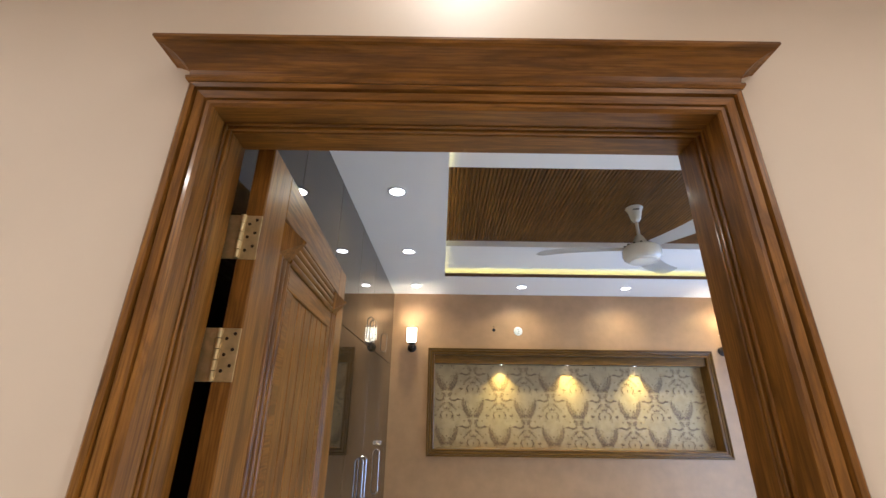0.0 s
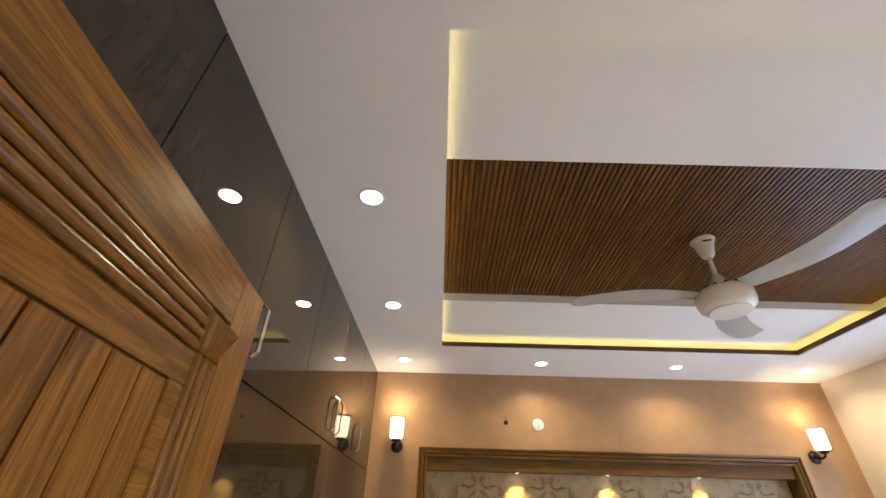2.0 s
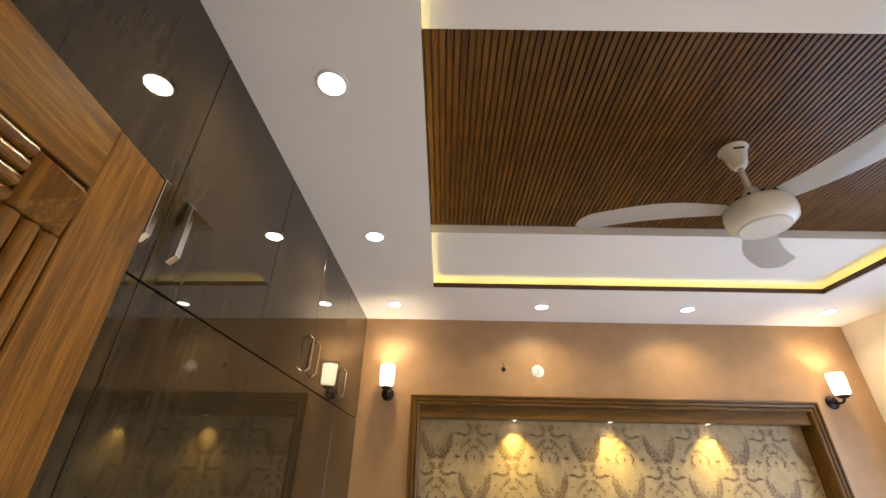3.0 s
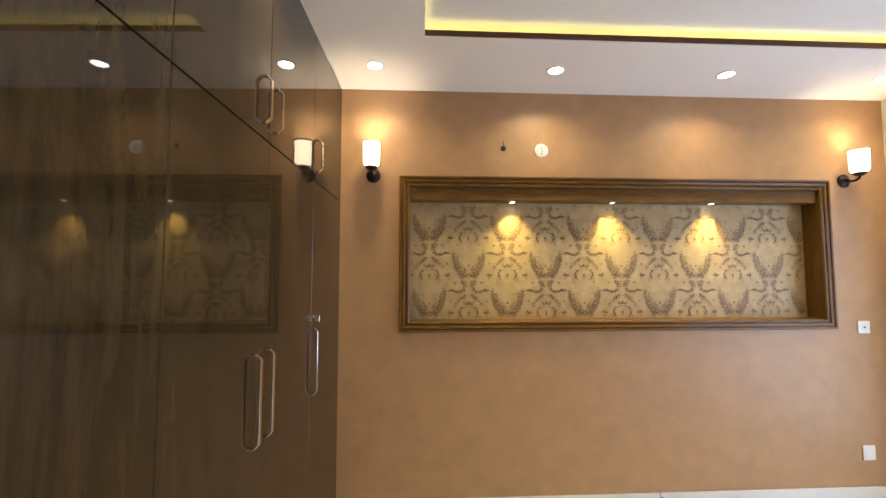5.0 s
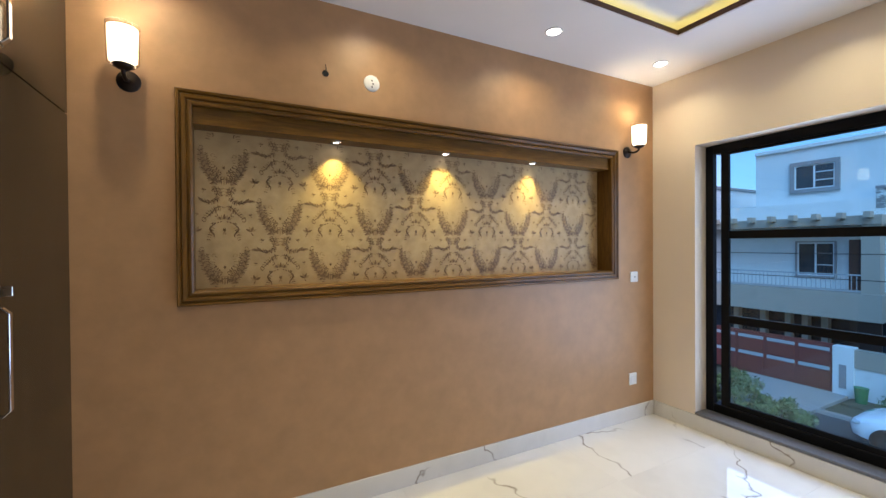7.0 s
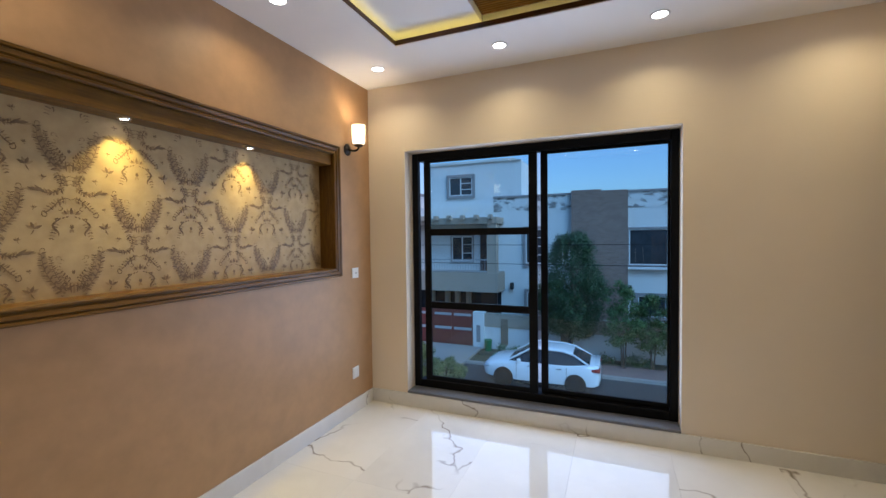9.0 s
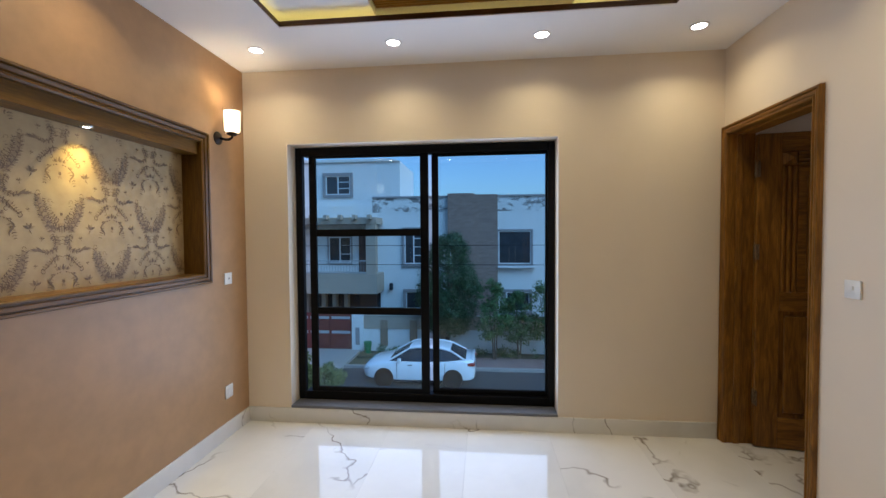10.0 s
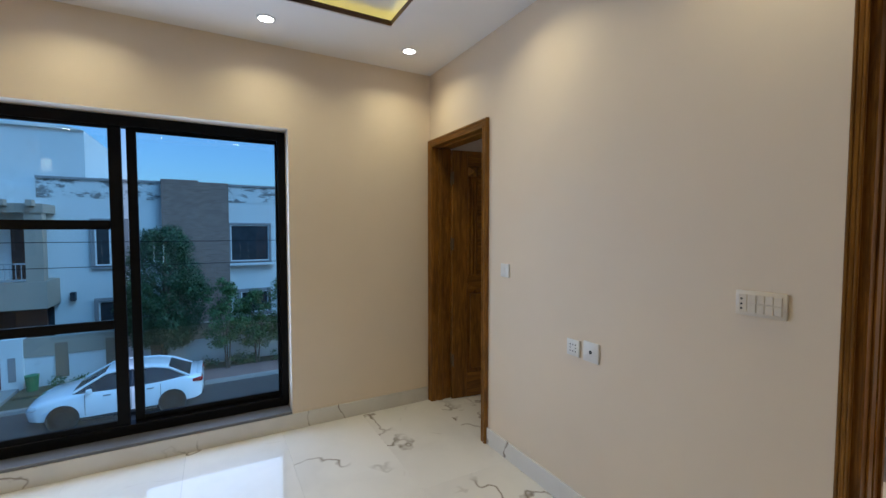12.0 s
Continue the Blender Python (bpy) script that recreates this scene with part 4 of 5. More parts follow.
def stained(name, color, stain, rough=0.8):
    """House paint with dirt and peeling patches."""
    m = Mat(name, color, rough)
    v = m.coords(world=True)
    patch = m.noise(v, 1.4, 8, 0.65)
    run = m.noise(m.coords((1, 1, 0.15), world=True), 3.0, 5)
    c = m.mix(m.ramp(patch, [(0.56, (0, 0, 0)), (0.66, (1, 1, 1))]), color, tuple(k * 0.9 for k in color))
    m.color(m.mix(m.math("MULTIPLY", run, 0.30), c, stain))
    m.bump(patch, 0.2, 0.004)
    return m.m


def peeling(name, color, stain):
    m = Mat(name, color, 0.85)
    v = m.coords((1, 0.6, 1.2), world=True)
    n = m.noise(v, 2.2, 9, 0.7)
    m.color(m.mix(m.ramp(n, [(0.50, (0, 0, 0)), (0.56, (1, 1, 1))]), color, stain))
    m.bump(n, 0.3, 0.005)
    return m.m


H_WHITE = stained("house_white_paint", (0.66, 0.66, 0.64), (0.42, 0.42, 0.40))
H_PEEL = peeling("peeling_parapet_paint", (0.62, 0.62, 0.60), (0.20, 0.19, 0.18))
H_BEIGE = stained("house_beige_paint", (0.34, 0.29, 0.23), (0.22, 0.19, 0.16))
TAN = stained("tan_panel_paint", (0.22, 0.165, 0.115), (0.14, 0.11, 0.08))
H_GREY = stained("house_grey_trim", (0.26, 0.25, 0.25), (0.17, 0.16, 0.16))
BRICK = brick_mat("facing_brick", (0.20, 0.13, 0.10), (0.28, 0.19, 0.15), (0.24, 0.21, 0.19), 1.0)
PAVER = brick_mat("pink_pavers", (0.22, 0.13, 0.12), (0.27, 0.17, 0.15), (0.16, 0.14, 0.13), 1.0, 0.22, 0.11)
# dark glass, also used to paint the porch shade on the opposite house
DARKWIN_SHADE = plain("dark_glass_and_porch_shade", (0.030, 0.036, 0.044), 0.06, vary=0.3, scale=2)
PVC = plain("white_window_frame", (0.65, 0.65, 0.65), 0.4)
GATE = stained("red_brown_gate_paint", (0.15, 0.032, 0.025), (0.08, 0.03, 0.025), 0.5)
DARKWOOD = plain("dark_brown_door", (0.05, 0.025, 0.018), 0.5)
IRON = plain("grey_iron", (0.34, 0.35, 0.36), 0.5)
BIN = plain("green_plastic", (0.02, 0.16, 0.06), 0.5)
CONCRETE = stained("pale_concrete", (0.30, 0.28, 0.26), (0.2, 0.19, 0.18))
EARTH = stained("dry_soil_and_grass", (0.075, 0.070, 0.040), (0.05, 0.055, 0.025), 0.95)


def asphalt():
    m = Mat("asphalt", (0.05, 0.05, 0.055), 0.6)
    v = m.coords(world=True)
    n, f = m.noise(v, 0.8, 5), m.noise(v, 90, 3)
    m.color(m.ramp(n, [(0.35, (0.038, 0.038, 0.042)), (0.7, (0.068, 0.066, 0.068))]))
    m.rough(n, 0.3, 0.75)
    m.bump(f, 0.4, 0.006)
    return m.m


def leafy(name, lo, hi):
    m = Mat(name, hi, 0.6)
    r = m.node("NewGeometry").outputs["Random Per Island"]
    m.color(m.ramp(r, [(0.0, lo), (1.0, hi)]))
    return m.m


ASPHALT = asphalt()
LEAF_A = leafy("dark_green_leaves", (0.014, 0.040, 0.014), (0.040, 0.095, 0.030))
LEAF_B = leafy("green_leaves", (0.030, 0.070, 0.020), (0.085, 0.165, 0.045))
LEAF_C = leafy("yellow_green_leaves", (0.055, 0.080, 0.022), (0.17, 0.20, 0.065))
BARK = stained("bark", (0.085, 0.062, 0.045), (0.04, 0.03, 0.024), 0.9)

tagged(part("ground", boxed(3.9, 900, -600, 600, G - 0.3, G - 0.02), EARTH), "dry grassy ground reaching the horizon", "ground", kind="structure")
tagged(part("road", boxed(7.0, 17.55, -120, 120, G - 0.02, G), ASPHALT), "worn grey asphalt street", "road", kind="structure")
tagged(part("kerb", boxed(17.55, 17.72, -60, 60, G - 0.02, G + 0.12, 0.01), CONCRETE), "pale concrete kerb along the street", "kerb", kind="structure")
tagged(part("pavement", boxed(17.72, 19.1, -60, 7.4, G - 0.02, G + 0.10), PAVER), "pinkish brick paved footpath", "pavement", kind="structure")
tagged(part("driveway", boxed(17.0, 20.1, 8.9, 12.4, G - 0.02, G + 0.105, 0.01), CONCRETE), "pale concrete driveway ramp before the gate", "driveway", kind="structure")
tagged(part("planting_bed", boxed(19.1, 20.05, -60, 8.8, G - 0.02, G + 0.06), EARTH), "strip of bare soil along the boundary wall", "planting bed", kind="structure")

# the opposite house
HX = 22.3
house = base("house", (HX, 0, G), "two-storey white plastered house with brick panel and balcony", "house")


def hb(name, x0, x1, y0, y1, z0, z1, mat, parent=None, label="", bevel=0.0):
    """A block of the house in world metres, as a part."""
    ob = part(name, boxed(x0 - HX, x1 - HX, y0, y1, z0 - G, z1 - G, bevel), mat, parent or house, label)
    return ob


def house_window(y0, y1, z0, z1, bars, surround=0.14, x=HX):
    w = hb("window", x - 0.02, x + 0.02, y0 + 0.04, y1 - 0.04, z0 + 0.04, z1 - 0.04, DARKWIN_SHADE, None, "dark glazed window")
    for a, b, c, d in ((y0 - surround, y1 + surround, z1, z1 + surround), (y0 - surround, y1 + surround, z0 - surround, z0), (y0 - surround, y0, z0, z1), (y1, y1 + surround, z0, z1)):
        hb("surround", x - 0.10, x + 0.02, a, b, c, d, H_GREY, w)
    f = 0.05
    for a, b, c, d in ((y0, y1, z1 - f, z1), (y0, y1, z0, z0 + f), (y0, y0 + f, z0 + f, z1 - f), (y1 - f, y1, z0 + f, z1 - f)):
        hb("frame", x - 0.05, x + 0.01, a, b, c, d, PVC, w)
    mid = (y0 + y1) / 2
    if bars:
        hb("mullion", x - 0.05, x - 0.02, mid - 0.03, mid + 0.03, z0 + f, z1 - f, PVC, w)
        for k in range(1, bars):
            z = z0 + (z1 - z0) * k / bars
            hb("glazing_bar", x - 0.045, x - 0.02, y0 + f, mid - 0.03, z - 0.018, z + 0.018, PVC, w)


hb("wall", HX, HX + 9, -9.0, 15.5, G, 3.15, H_WHITE)
hb("parapet", HX - 0.02, HX + 0.25, -9.0, 8.85, 3.15, 3.50, H_PEEL, None, "parapet with peeling stained paint")
hb("coping", HX - 0.08, HX + 0.32, -9.0, 8.85, 3.50, 3.60, H_GREY)
hb("stained_band", HX - 0.012, HX, -9.0, 8.85, 2.75, 3.15, H_PEEL)
part("stair_tower", sheet_with_holes("z", (HX + 0.6 - HX, 5), (7.45, 13.2), 3.15 - G, 5.60 - G, []), H_WHITE, house)
bm = bmesh.new()
pts = [(7.45, 5.60), (13.2, 5.60), (13.2, 5.75), (8.3, 5.75), (7.9, 5.72)]
a = [bm.verts.new((0.5, y, z - G)) for y, z in pts]
b = [bm.verts.new((5.0, y, z - G)) for y, z in pts]
bm.faces.new(a)
bm.faces.new(b)
for i in range(5):
    bm.faces.new((a[i], a[(i + 1) % 5], b[(i + 1) % 5], b[i]))
part("tower_roof", bm, H_WHITE, house)
house_window(10.25, 11.65, 3.80, 4.85, 3, 0.16, HX + 0.6)
hb("brick_panel", HX - 0.22, HX, 2.15, 3.35, G, 3.62, BRICK, None, "brown facing brick panel")
hb("brick_panel", HX - 0.34, HX, 3.35, 4.75, G, 3.68, BRICK, None, "brown facing brick panel")
house_window(0.42, 2.10, -0.02, 1.70, 0, 0.10)
hb("window_ledge", HX - 0.25, HX, 0.2, 2.13, -0.22, -0.12, PVC)
house_window(6.10, 7.10, -0.02, 1.80, 4)
house_window(5.95, 7.05, -2.52, -1.52, 0)
house_window(0.5, 1.7, -2.5, -1.5, 0)
hb("wall_lamp", HX - 0.22, HX, 7.74, 7.92, -1.42, -1.05, DARKWIN_SHADE, None, "black lantern on the wall", 0.03)
# balcony
BX = HX - 1.3
hb("pergola_slab", BX - 0.1, HX, 8.30, 15.5, 2.10, 2.34, H_BEIGE)
for k in range(9):
    hb("pergola_beam", BX - 0.45, BX - 0.1, 8.5 + 0.75 * k, 8.68 + 0.75 * k, 2.34, 2.56, H_BEIGE)
hb("pergola_edge", BX - 0.1, HX, 8.30, 15.5, 2.34, 2.44, H_BEIGE)
hb("balcony_column", BX - 0.05, BX + 0.4, 8.35, 8.85, -0.45, 2.10, H_BEIGE)
hb("balcony_slab", BX - 0.2, HX, 8.25, 15.5, -1.45, -0.45, H_BEIGE)
rail = hb("railing", BX - 0.10, BX - 0.06, 8.85, 15.5, 0.20, 0.25, IRON)
hb("rail_bar", BX - 0.10, BX - 0.06, 8.85, 15.5, -0.40, -0.36, IRON, rail)
for k in range(44):
    hb("baluster", BX - 0.09, BX - 0.07, 8.95 + 0.15 * k, 8.97 + 0.15 * k, -0.36, 0.20, IRON, rail)
house_window(10.05, 11.30, 0.05, 1.45, 3, 0.06)
hb("balcony_door", HX - 0.04, HX, 9.22, 9.62, -0.45, 1.55, DARKWOOD, None, "dark brown balcony door")
# porch shade put in as a dark sheet on the solid wall, no opening
hb("porch_opening", HX - 0.02, HX, 8.45, 15.0, -3.9, -1.60, DARKWIN_SHADE, None, "flat dark panel standing in for the porch shade under the balcony")
for y in (10.1, 10.75, 11.35, 12.3, 13.4):
    hb("porch_column", HX - 0.5, HX - 0.2, y, y + 0.22, G, -1.45, H_BEIGE)
hb("porch_door", HX - 0.3, HX - 0.2, 8.6, 9.5, G, -1.62, DARKWOOD)

# boundary wall, gate
WX = 20.1
fence = base("boundary_wall", (WX, 0, G), "white rendered boundary wall with beige top and slots", "wall")
part("wall_panel", boxed(0, 0.22, -30, 8.75, 0, 1.15), H_WHITE, fence)
part("coping", boxed(-0.04, 0.26, -30, 8.75, 1.15, 1.80), H_BEIGE, fence)
part("pillar", boxed(-0.08, 0.34, 8.75, 9.35, 0, 1.85, 0.02), H_WHITE, fence)
for y in (8.95,):
    part("letter_slot", boxed(-0.10, -0.08, y, y + 0.2, 0.35, 1.2), H_GREY, fence)
for y in (7.55, 6.1, 4.7):
    part("recess", boxed(-0.055, 0.01, y, y + 0.36, 0.32, 1.58), TAN, fence, "brown recessed panel")
gate = base("metal_gate", (WX, 9.36, G), "red-brown painted steel driveway gate, closed", "gate")
part("gate_frame", boxed(0.0, 0.06, 0, 4.4, 0.12, 1.9), GATE, gate)
for k in range(4):
    for z0, z1 in ((0.22, 0.85), (1.05, 1.55)):
        part("panel", boxed(-0.03, 0.0, 0.08 + 1.08 * k, 1.02 + 1.08 * k, z0, z1, 0.01), GATE, gate)
    part("band", boxed(-0.035, 0.0, 0.08 + 1.08 * k, 1.02 + 1.08 * k, 0.88, 1.01), IRON, gate)
    part("band", boxed(-0.035, 0.0, 0.08 + 1.08 * k, 1.02 + 1.08 * k, 1.60, 1.72), IRON, gate)
litter_bin = base("litter_bin", (19.7, 8.45, G + 0.06), "small green plastic litter bin by the wall", "bin")
part("body", lathe([(0, 0), (0.15, 0), (0.19, 0.52), (0.17, 0.52), (0.14, 0.03), (0, 0.03)], 16), BIN, litter_bin)
part("lid", lathe([(0, 0.57), (0.20, 0.54), (0.20, 0.52), (0, 0.52)], 16), BIN, litter_bin)

# the neighbours
for y0, y1, top, x in ((16.5, 30, 4.6, 23.0), (-30, -10.5, 4.2, 23.0)):
    nb = base("house", (x, y0, G), "plain white plastered neighbouring house with flat roof", "house")
    part("wall", boxed(0, 10, 0, y1 - y0, 0, top - G), H_WHITE, nb)
    part("coping", boxed(-0.1, 10.1, -0.1, y1 - y0 + 0.1, top - G, top - G + 0.15), H_GREY, nb)
    for k in range(3):
        for z in (1.2, 4.6):
            w = part("window", boxed(-0.02, 0.02, 1.5 + 4 * k, 3.2 + 4 * k, z, z + 1.4), DARKWIN_SHADE, nb)
            part("frame", boxed(-0.06, -0.02, 2.32 + 4 * k, 2.38 + 4 * k, z, z + 1.4), PVC, w)

# ---- parked car ----
PAINT = Mat("white_car_paint", (0.75, 0.76, 0.78), 0.25)
PAINT.b.inputs["Coat Weight"].default_value = 0.8
PAINT = PAINT.m
TYRE = plain("tyre_rubber", (0.015, 0.015, 0.016), 0.8)
RIM = plain("alloy_rim", (0.14, 0.14, 0.15), 0.35, 0.5)
LAMP_RED = plain("red_tail_lamp", (0.30, 0.012, 0.012), 0.15)
LAMP_CLEAR = plain("clear_head_lamp", (0.45, 0.47, 0.5), 0.1)
car = base("car", (16.45, 5.35, G), "white four-door saloon car parked on the street", "car")


def loft(stations, ring, material, name, parent, label=""):
    bm = bmesh.new()
    rows = [[bm.verts.new(p) for p in ring(*s)] for s in stations]
    n = len(rows[0])
    for a, b in zip(rows, rows[1:]):
        for i in range(n):
            bm.faces.new((a[i], a[(i + 1) % n], b[(i + 1) % n], b[i]))
    bm.faces.new(rows[0][::-1])
    bm.faces.new(rows[-1])
    return part(name, bm, material, parent, label, True)


def body_ring(y, low, waist, top, w):
    half = [(0.0, low), (w * 0.82, low), (w * 0.97, low + 0.07), (w, low + 0.24), (w * 0.985, waist - 0.10), (w * 0.94, waist - 0.02), (w * 0.80, top), (0.0, top + 0.02)]
    return [(x, y, z) for x, z in half] + [(-x, y, z) for x, z in half[-2:0:-1]]


# front of the car towards +y
body = loft([(-2.16, 0.42, 0.80, 0.82, 0.60), (-2.10, 0.28, 0.95, 0.98, 0.76), (-1.95, 0.22, 1.00, 1.03, 0.84), (-1.6, 0.20, 1.00, 1.02, 0.87), (-1.0, 0.19, 0.97, 0.99, 0.88), (0.0, 0.18, 0.95, 0.97, 0.88),
             (0.75, 0.18, 0.94, 0.96, 0.88), (1.10, 0.19, 0.92, 0.96, 0.87), (1.5, 0.20, 0.86, 0.90, 0.85), (1.85, 0.22, 0.78, 0.82, 0.81), (2.05, 0.25, 0.70, 0.74, 0.72), (2.17, 0.34, 0.60, 0.62, 0.52)], body_ring, PAINT, "body", car)


def cabin_ring(y, z0, z1, w0, w1):
    return [(w0, y, z0), (w1, y, z1), (w1 * 0.6, y, z1 + 0.03), (-w1 * 0.6, y, z1 + 0.03), (-w1, y, z1), (-w0, y, z0)]


loft([(-1.80, 0.98, 1.02, 0.74, 0.70), (-1.25, 0.96, 1.30, 0.80, 0.62), (-0.85, 0.95, 1.40, 0.82, 0.60), (0.0, 0.94, 1.43, 0.83, 0.60), (0.35, 0.94, 1.38, 0.82, 0.60), (1.10, 0.92, 0.97, 0.76, 0.70)], cabin_ring, DARKWIN_SHADE, "windows", car, "dark tinted glass")
loft([(-1.22, 1.31, 1.335, 0.60, 0.56), (-0.85, 1.395, 1.425, 0.62, 0.58), (0.0, 1.425, 1.455, 0.62, 0.58), (0.36, 1.375, 1.405, 0.61, 0.57)], cabin_ring, PAINT, "roof", car)
part("boot_lip", boxed(-0.66, 0.66, -2.13, -1.97, 1.000, 1.045, 0.02, 2), PAINT, car, smooth=True)
part("bumper_trim", boxed(-0.60, 0.60, -2.175, -2.08, 0.30, 0.44, 0.02), TYRE, car)
part("grille", boxed(-0.42, 0.42, 2.10, 2.175, 0.36, 0.52, 0.02), TYRE, car)
for s in (-1, 1):
    part("pillar", tube([(s * 0.755, -1.80, 1.00), (s * 0.64, -1.25, 1.31), (s * 0.625, -0.85, 1.405), (s * 0.625, 0.0, 1.435), (s * 0.62, 0.35, 1.385), (s * 0.745, 1.08, 0.97)], 0.035, 8), PAINT, car, smooth=True)
    part("door_post", tube([(s * 0.838, -0.30, 0.95), (s * 0.635, -0.30, 1.42)], 0.03, 6), DARKWIN_SHADE, car)
    part("mirror", boxed(s * 0.86, s * 1.0, 0.62, 0.76, 0.95, 1.07, 0.03, 2), PAINT, car, smooth=True)
    for y in (-0.75, 0.30):
        part("door_handle", boxed(s * 0.872, s * 0.895, y - 0.10, y + 0.08, 0.80, 0.83, 0.006), CHROME, car)
    part("headlight", boxed(s * 0.50, s * 0.79, 1.80, 2.07, 0.60, 0.71, 0.04, 2), LAMP_CLEAR, car, smooth=True)
    part("tail_light", boxed(s * 0.50, s * 0.842, -2.155, -1.86, 0.80, 0.92, 0.03, 2), LAMP_RED, car, smooth=True)
    part("sill", boxed(s * 0.84, s * 0.882, -0.92, 0.92, 0.17, 0.25, 0.012), TYRE, car)
    for y in (-1.02, -0.28, 0.80):
        part("door_gap", tube([(s * 0.876, y, 0.30), (s * 0.882, y, 0.60), (s * 0.862, y, 0.90)], 0.006, 6), TYRE, car)
    for y in (-1.32, 1.30):
        turn = Matrix.Translation((s * 0.80, y, 0.315)) @ Matrix.Rotation(radians(90), 4, "Y")
        part("wheel_arch", lathe([(0, -0.10), (0.37, -0.10), (0.37, 0.092), (0, 0.092)], 30, None, turn), DARK, car)
        wheel = part("wheel", lathe([(0.20, -0.10), (0.30, -0.10), (0.315, -0.08), (0.315, 0.08), (0.30, 0.10), (0.20, 0.10), (0.19, 0.05), (0.19, -0.05)], 32, None, turn), TYRE, car, smooth=True)
        bm = bmesh.new()
        lathe([(0, 0.06), (0.05, 0.07), (0.05, 0.04), (0, 0.04)], 16, bm)
        lathe([(0.185, 0.10), (0.205, 0.10), (0.205, -0.10), (0.185, -0.10), (0.185, 0.10)], 28, bm)
        for k in range(5):
            bm2 = boxed(0.03, 0.19, -0.025, 0.025, 0.05, 0.08)
            bm2.transform(Matrix.Rotation(math.tau * k / 5, 4, "Z"))
            me = bpy.data.meshes.new("spoke_tmp")
            bm2.to_mesh(me)
            bm2.free()
            bm.from_mesh(me)
            bpy.data.meshes.remove(me)
        bm.transform(Matrix.Translation((s * 0.80, y, 0.315)) @ Matrix.Rotation(radians(90 * s), 4, "Y"))
        part("rim", bm, RIM, wheel)

# ---- trees and shrubs ----


def leaves(name, centres, count, size, material, parent, seed, flat=0.6):
    """Many small leaf blades gathered in clumps round the centres (x, y, z, radius)."""
    rng = np.random.default_rng(seed)
    verts, faces = [], []
    weight = np.array([c[3] ** 2 for c in centres])
    pick = rng.choice(len(centres), count, p=weight / weight.sum())
    for k in pick:
        cx, cy, cz, r = centres[k]
        d = rng.normal(size=3)
        d /= np.linalg.norm(d)
        p = np.array((cx, cy, cz)) + d * r * rng.uniform(0.45, 1.08) * np.array((1, 1, 0.9))
        a = rng.normal(size=3)
        a /= np.linalg.norm(a)
        b = np.cross(a, d)
        b /= np.linalg.norm(b) + 1e-6
        s = size * rng.uniform(0.6, 1.3)
        n = len(verts)
        verts += [tuple(p - a * s), tuple(p + b * s * 0.38), tuple(p + a * s), tuple(p - b * s * 0.38)]
        faces.append((n, n + 1, n + 2, n + 3))
    me = bpy.data.meshes.new(name)
    me.from_pydata(verts, [], faces)
    me.materials.append(material)
    ob = new(name, me)
    ob.parent = parent
    return ob


def clumps(rng, n, rx, ry, z0, z1, r):
    out = []
    for k in range(n):
        a, t = rng.uniform(0, math.tau), rng.uniform(0, 1)
        w = math.sin(math.pi * (0.14 + 0.80 * t)) ** 0.7 * math.sqrt(rng.uniform(0.1, 1))
        out.append((rx * w * math.cos(a), ry * w * math.sin(a), z0 + (z1 - z0) * t, r * rng.uniform(0.7, 1.25)))
    return out


rng = random.Random(3)
tree = base("tree", (19.6, 4.55, G + 0.06), "dense dark green rounded tree on the verge", "tree")
part("trunk", tube([(0, 0, -0.1), (0.02, 0.03, 0.8), (-0.03, 0.0, 1.6), (0.02, -0.04, 2.6), (0, 0, 4.2)], lambda t: 0.14 * (1 - 0.8 * t), 10), BARK, tree)
for k in range(7):
    a = k * 2.4
    part("limb", tube([(0, 0, 1.3 + 0.3 * k), (0.4 * math.cos(a), 0.4 * math.sin(a), 1.9 + 0.3 * k), (0.8 * math.cos(a), 0.8 * math.sin(a), 2.6 + 0.3 * k)], lambda t: 0.05 * (1 - 0.8 * t), 6), BARK, tree)
leaves("crown", clumps(rng, 260, 1.30, 1.40, 1.25, 5.55, 0.36), 60000, 0.046, LEAF_A, tree, 5)
for x, y, h, w, n in ((18.9, 2.4, 3.5, 0.75, 1500), (19.2, 1.3, 2.9, 0.7, 1300), (19.0, 0.1, 3.3, 0.8, 1500), (19.3, -1.4, 3.0, 0.8, 1400), (19.2, -3.2, 3.2, 0.8, 1200)):
    sap = base("young_tree", (x, y, G + 0.06), "slender young street tree with sparse green leaves", "tree", "young street trees")
    for k in range(3):
        a = k * 2.1 + x
        part("stem", tube([(0.05 * math.cos(a), 0.05 * math.sin(a), -0.06), (0.12 * math.cos(a), 0.12 * math.sin(a), h * 0.35), (w * 0.5 * math.cos(a), w * 0.5 * math.sin(a), h * 0.9)], lambda t: 0.035 * (1 - 0.75 * t), 6), BARK, sap)
    leaves("crown", clumps(rng, 60, w * 1.15, w * 1.15, h * 0.30, h * 1.03, 0.25), n * 4, 0.055, LEAF_B, sap, int(x * 10 + y))
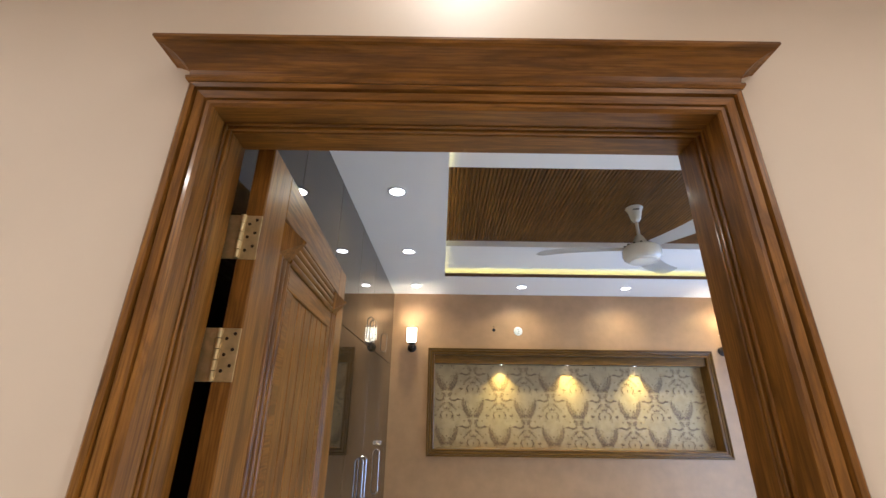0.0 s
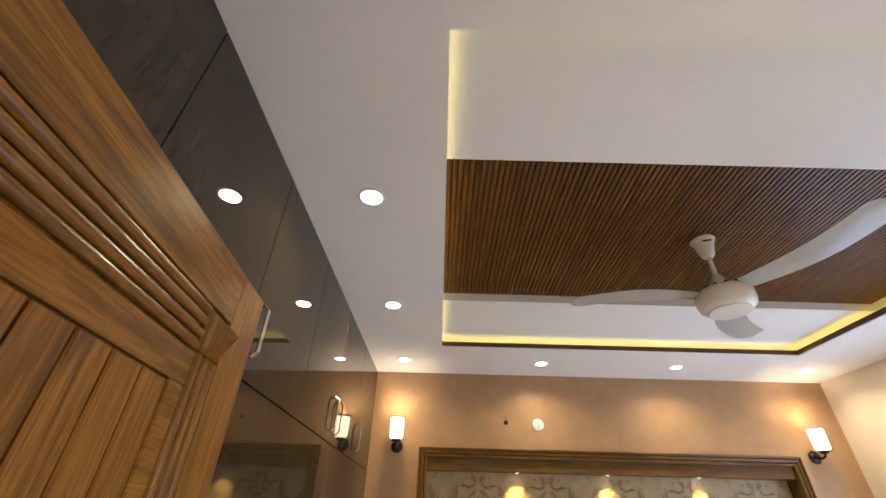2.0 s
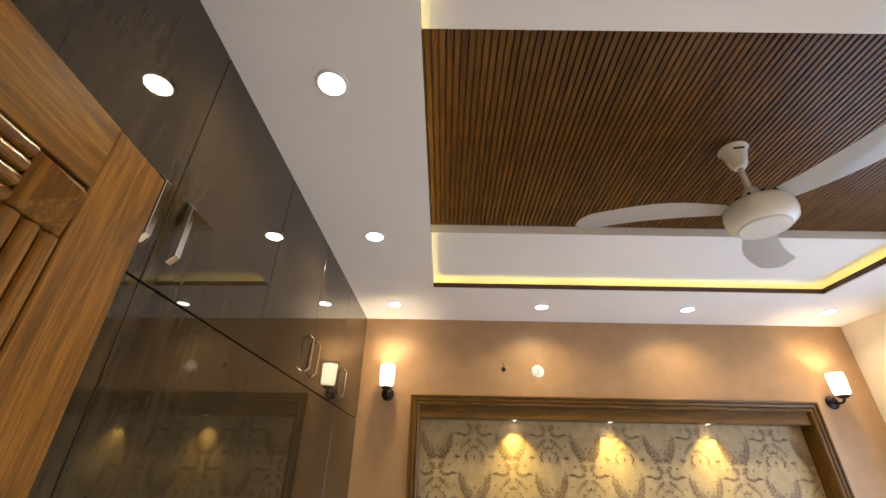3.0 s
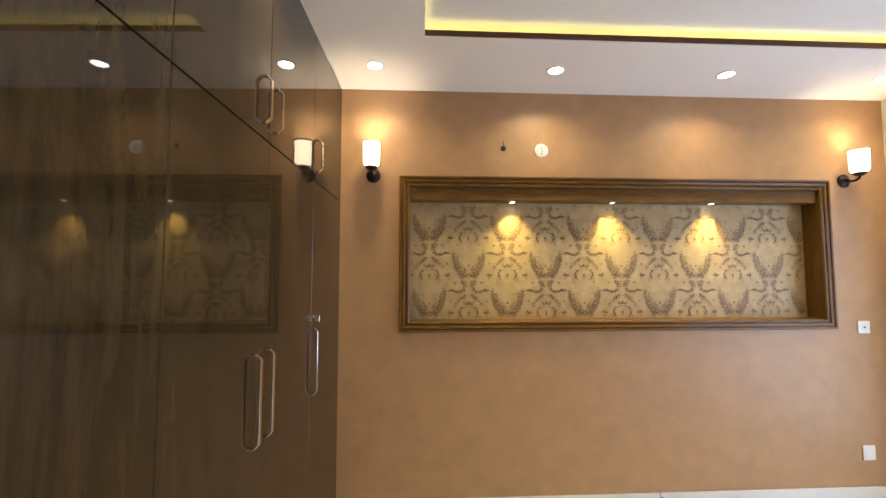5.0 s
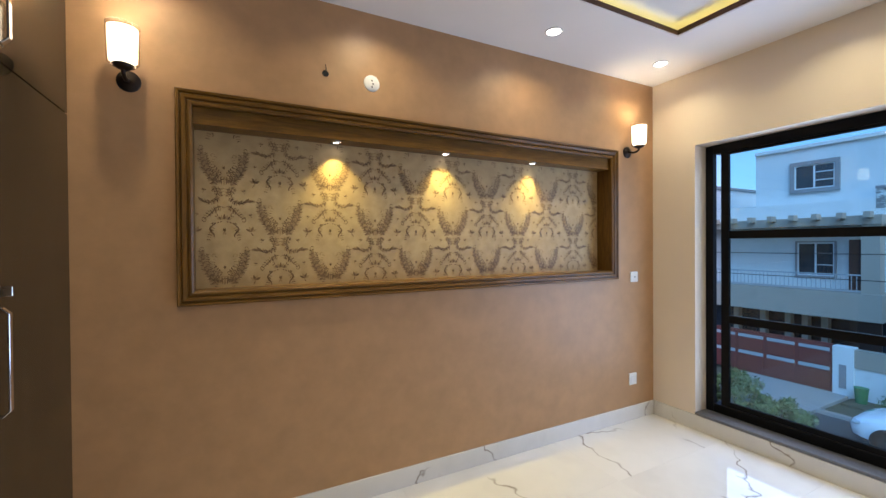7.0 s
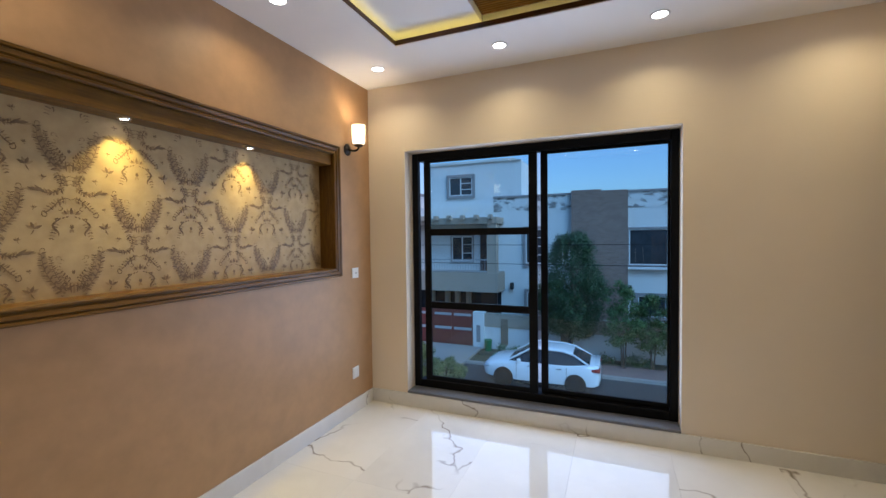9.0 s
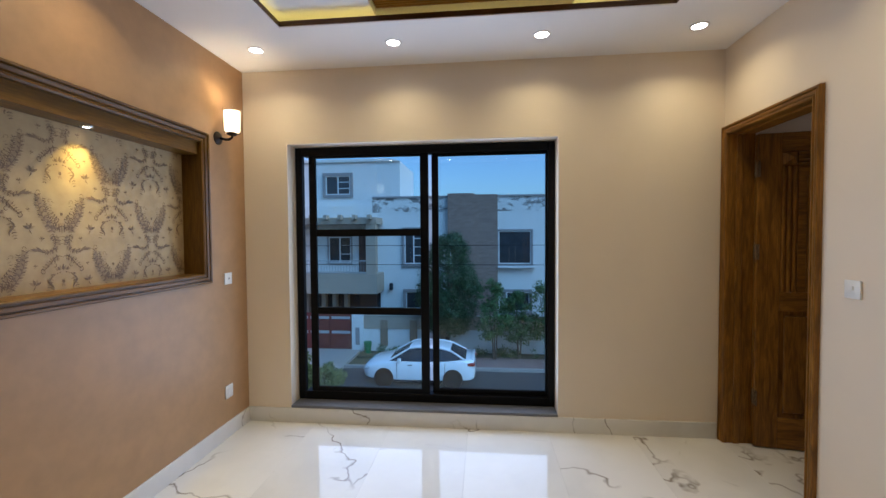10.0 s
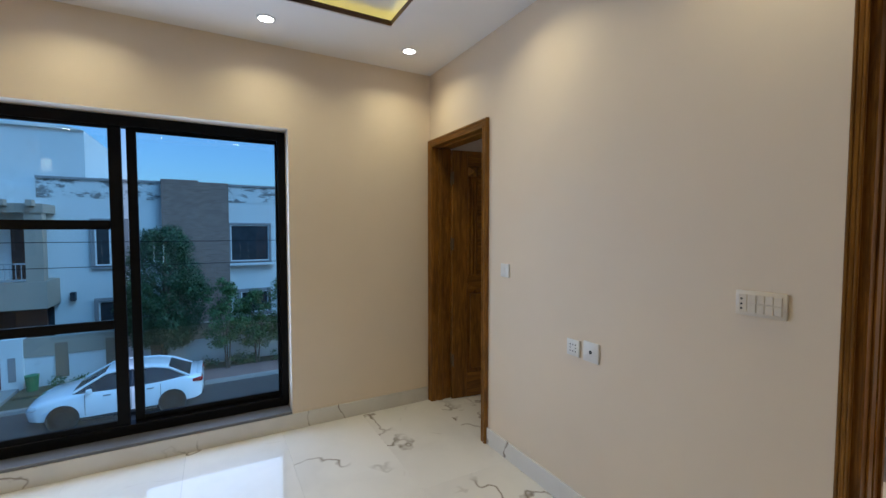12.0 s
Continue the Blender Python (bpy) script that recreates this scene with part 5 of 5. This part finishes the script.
for x, y, w, h in ((14.4, 8.5, 0.85, 1.25), (14.1, 9.6, 1.0, 1.6), (13.9, 10.9, 1.0, 1.5)):
    shrub = base("shrub", (x, y, G), "loose yellow-green shrub at the roadside", "shrub", "roadside shrubs")
    part("stems", tube([(0, 0, -0.05), (0.03, 0.02, 0.4), (0.1, 0.05, 0.8)], 0.03, 6), BARK, shrub)
    leaves("foliage", clumps(rng, 24, w * 0.8, w * 0.9, 0.12, h, 0.25), 4200, 0.06, LEAF_C, shrub, int(y * 10))

verge = base("verge_plants", (19.5, 0, G + 0.06), "low weeds and grass along the boundary wall", "grass", kind="stuff")
leaves("weeds", [(rng.uniform(-0.3, 0.45), rng.uniform(-12, 8.0), rng.uniform(0.0, 0.25), rng.uniform(0.15, 0.38)) for k in range(120)], 9000, 0.055, LEAF_B, verge, 77)

# ---- wires and street lamp ----
for z, sag in ((1.15, 0.10), (0.35, 0.15)):
    wire = part("overhead_cable", tube([(18.4, -30 + 3 * k, z - sag * math.sin(math.pi * k / 20)) for k in range(21)], 0.012, 5), BLACK)
    tagged(wire, "thin dark overhead cable along the street", "cable", "overhead cables")
post = base("street_lamp", (18.2, -2.6, G + 0.1), "grey steel street lamp with curved arm", "street lamp")
part("pole", lathe([(0, 0), (0.09, 0), (0.055, 8.0), (0, 8.0)], 14), IRON, post)
part("arm", tube([(0, 0, 7.9), (0, 0.5, 8.15), (0, 1.4, 8.25)], 0.03, 8), IRON, post)
part("lamp_head", boxed(-0.12, 0.12, 1.3, 1.95, 8.17, 8.29, 0.04), IRON, post)

# ---- floor tiles ----
first = None
for i in range(-3, 5):
    for j in range(-3, 9):
        x, y = X_W + 0.30 + 1.2 * i, Y_S + 0.02 + 0.6 * j
        if not (-2.9 < x < 3.5 and -2.0 < y < 4.9):
            continue
        if first is None:
            first = part("floor_tile", boxed(0.0003, 1.1997, 0.0003, 0.5997, -0.012, 0.0, 0.0003), MARBLE, floor_slab)
            first.location = (x, y, 0)
        else:
            ob = new("floor_tile", first.data)
            ob.parent = floor_slab
            ob.location = (x, y, 0)
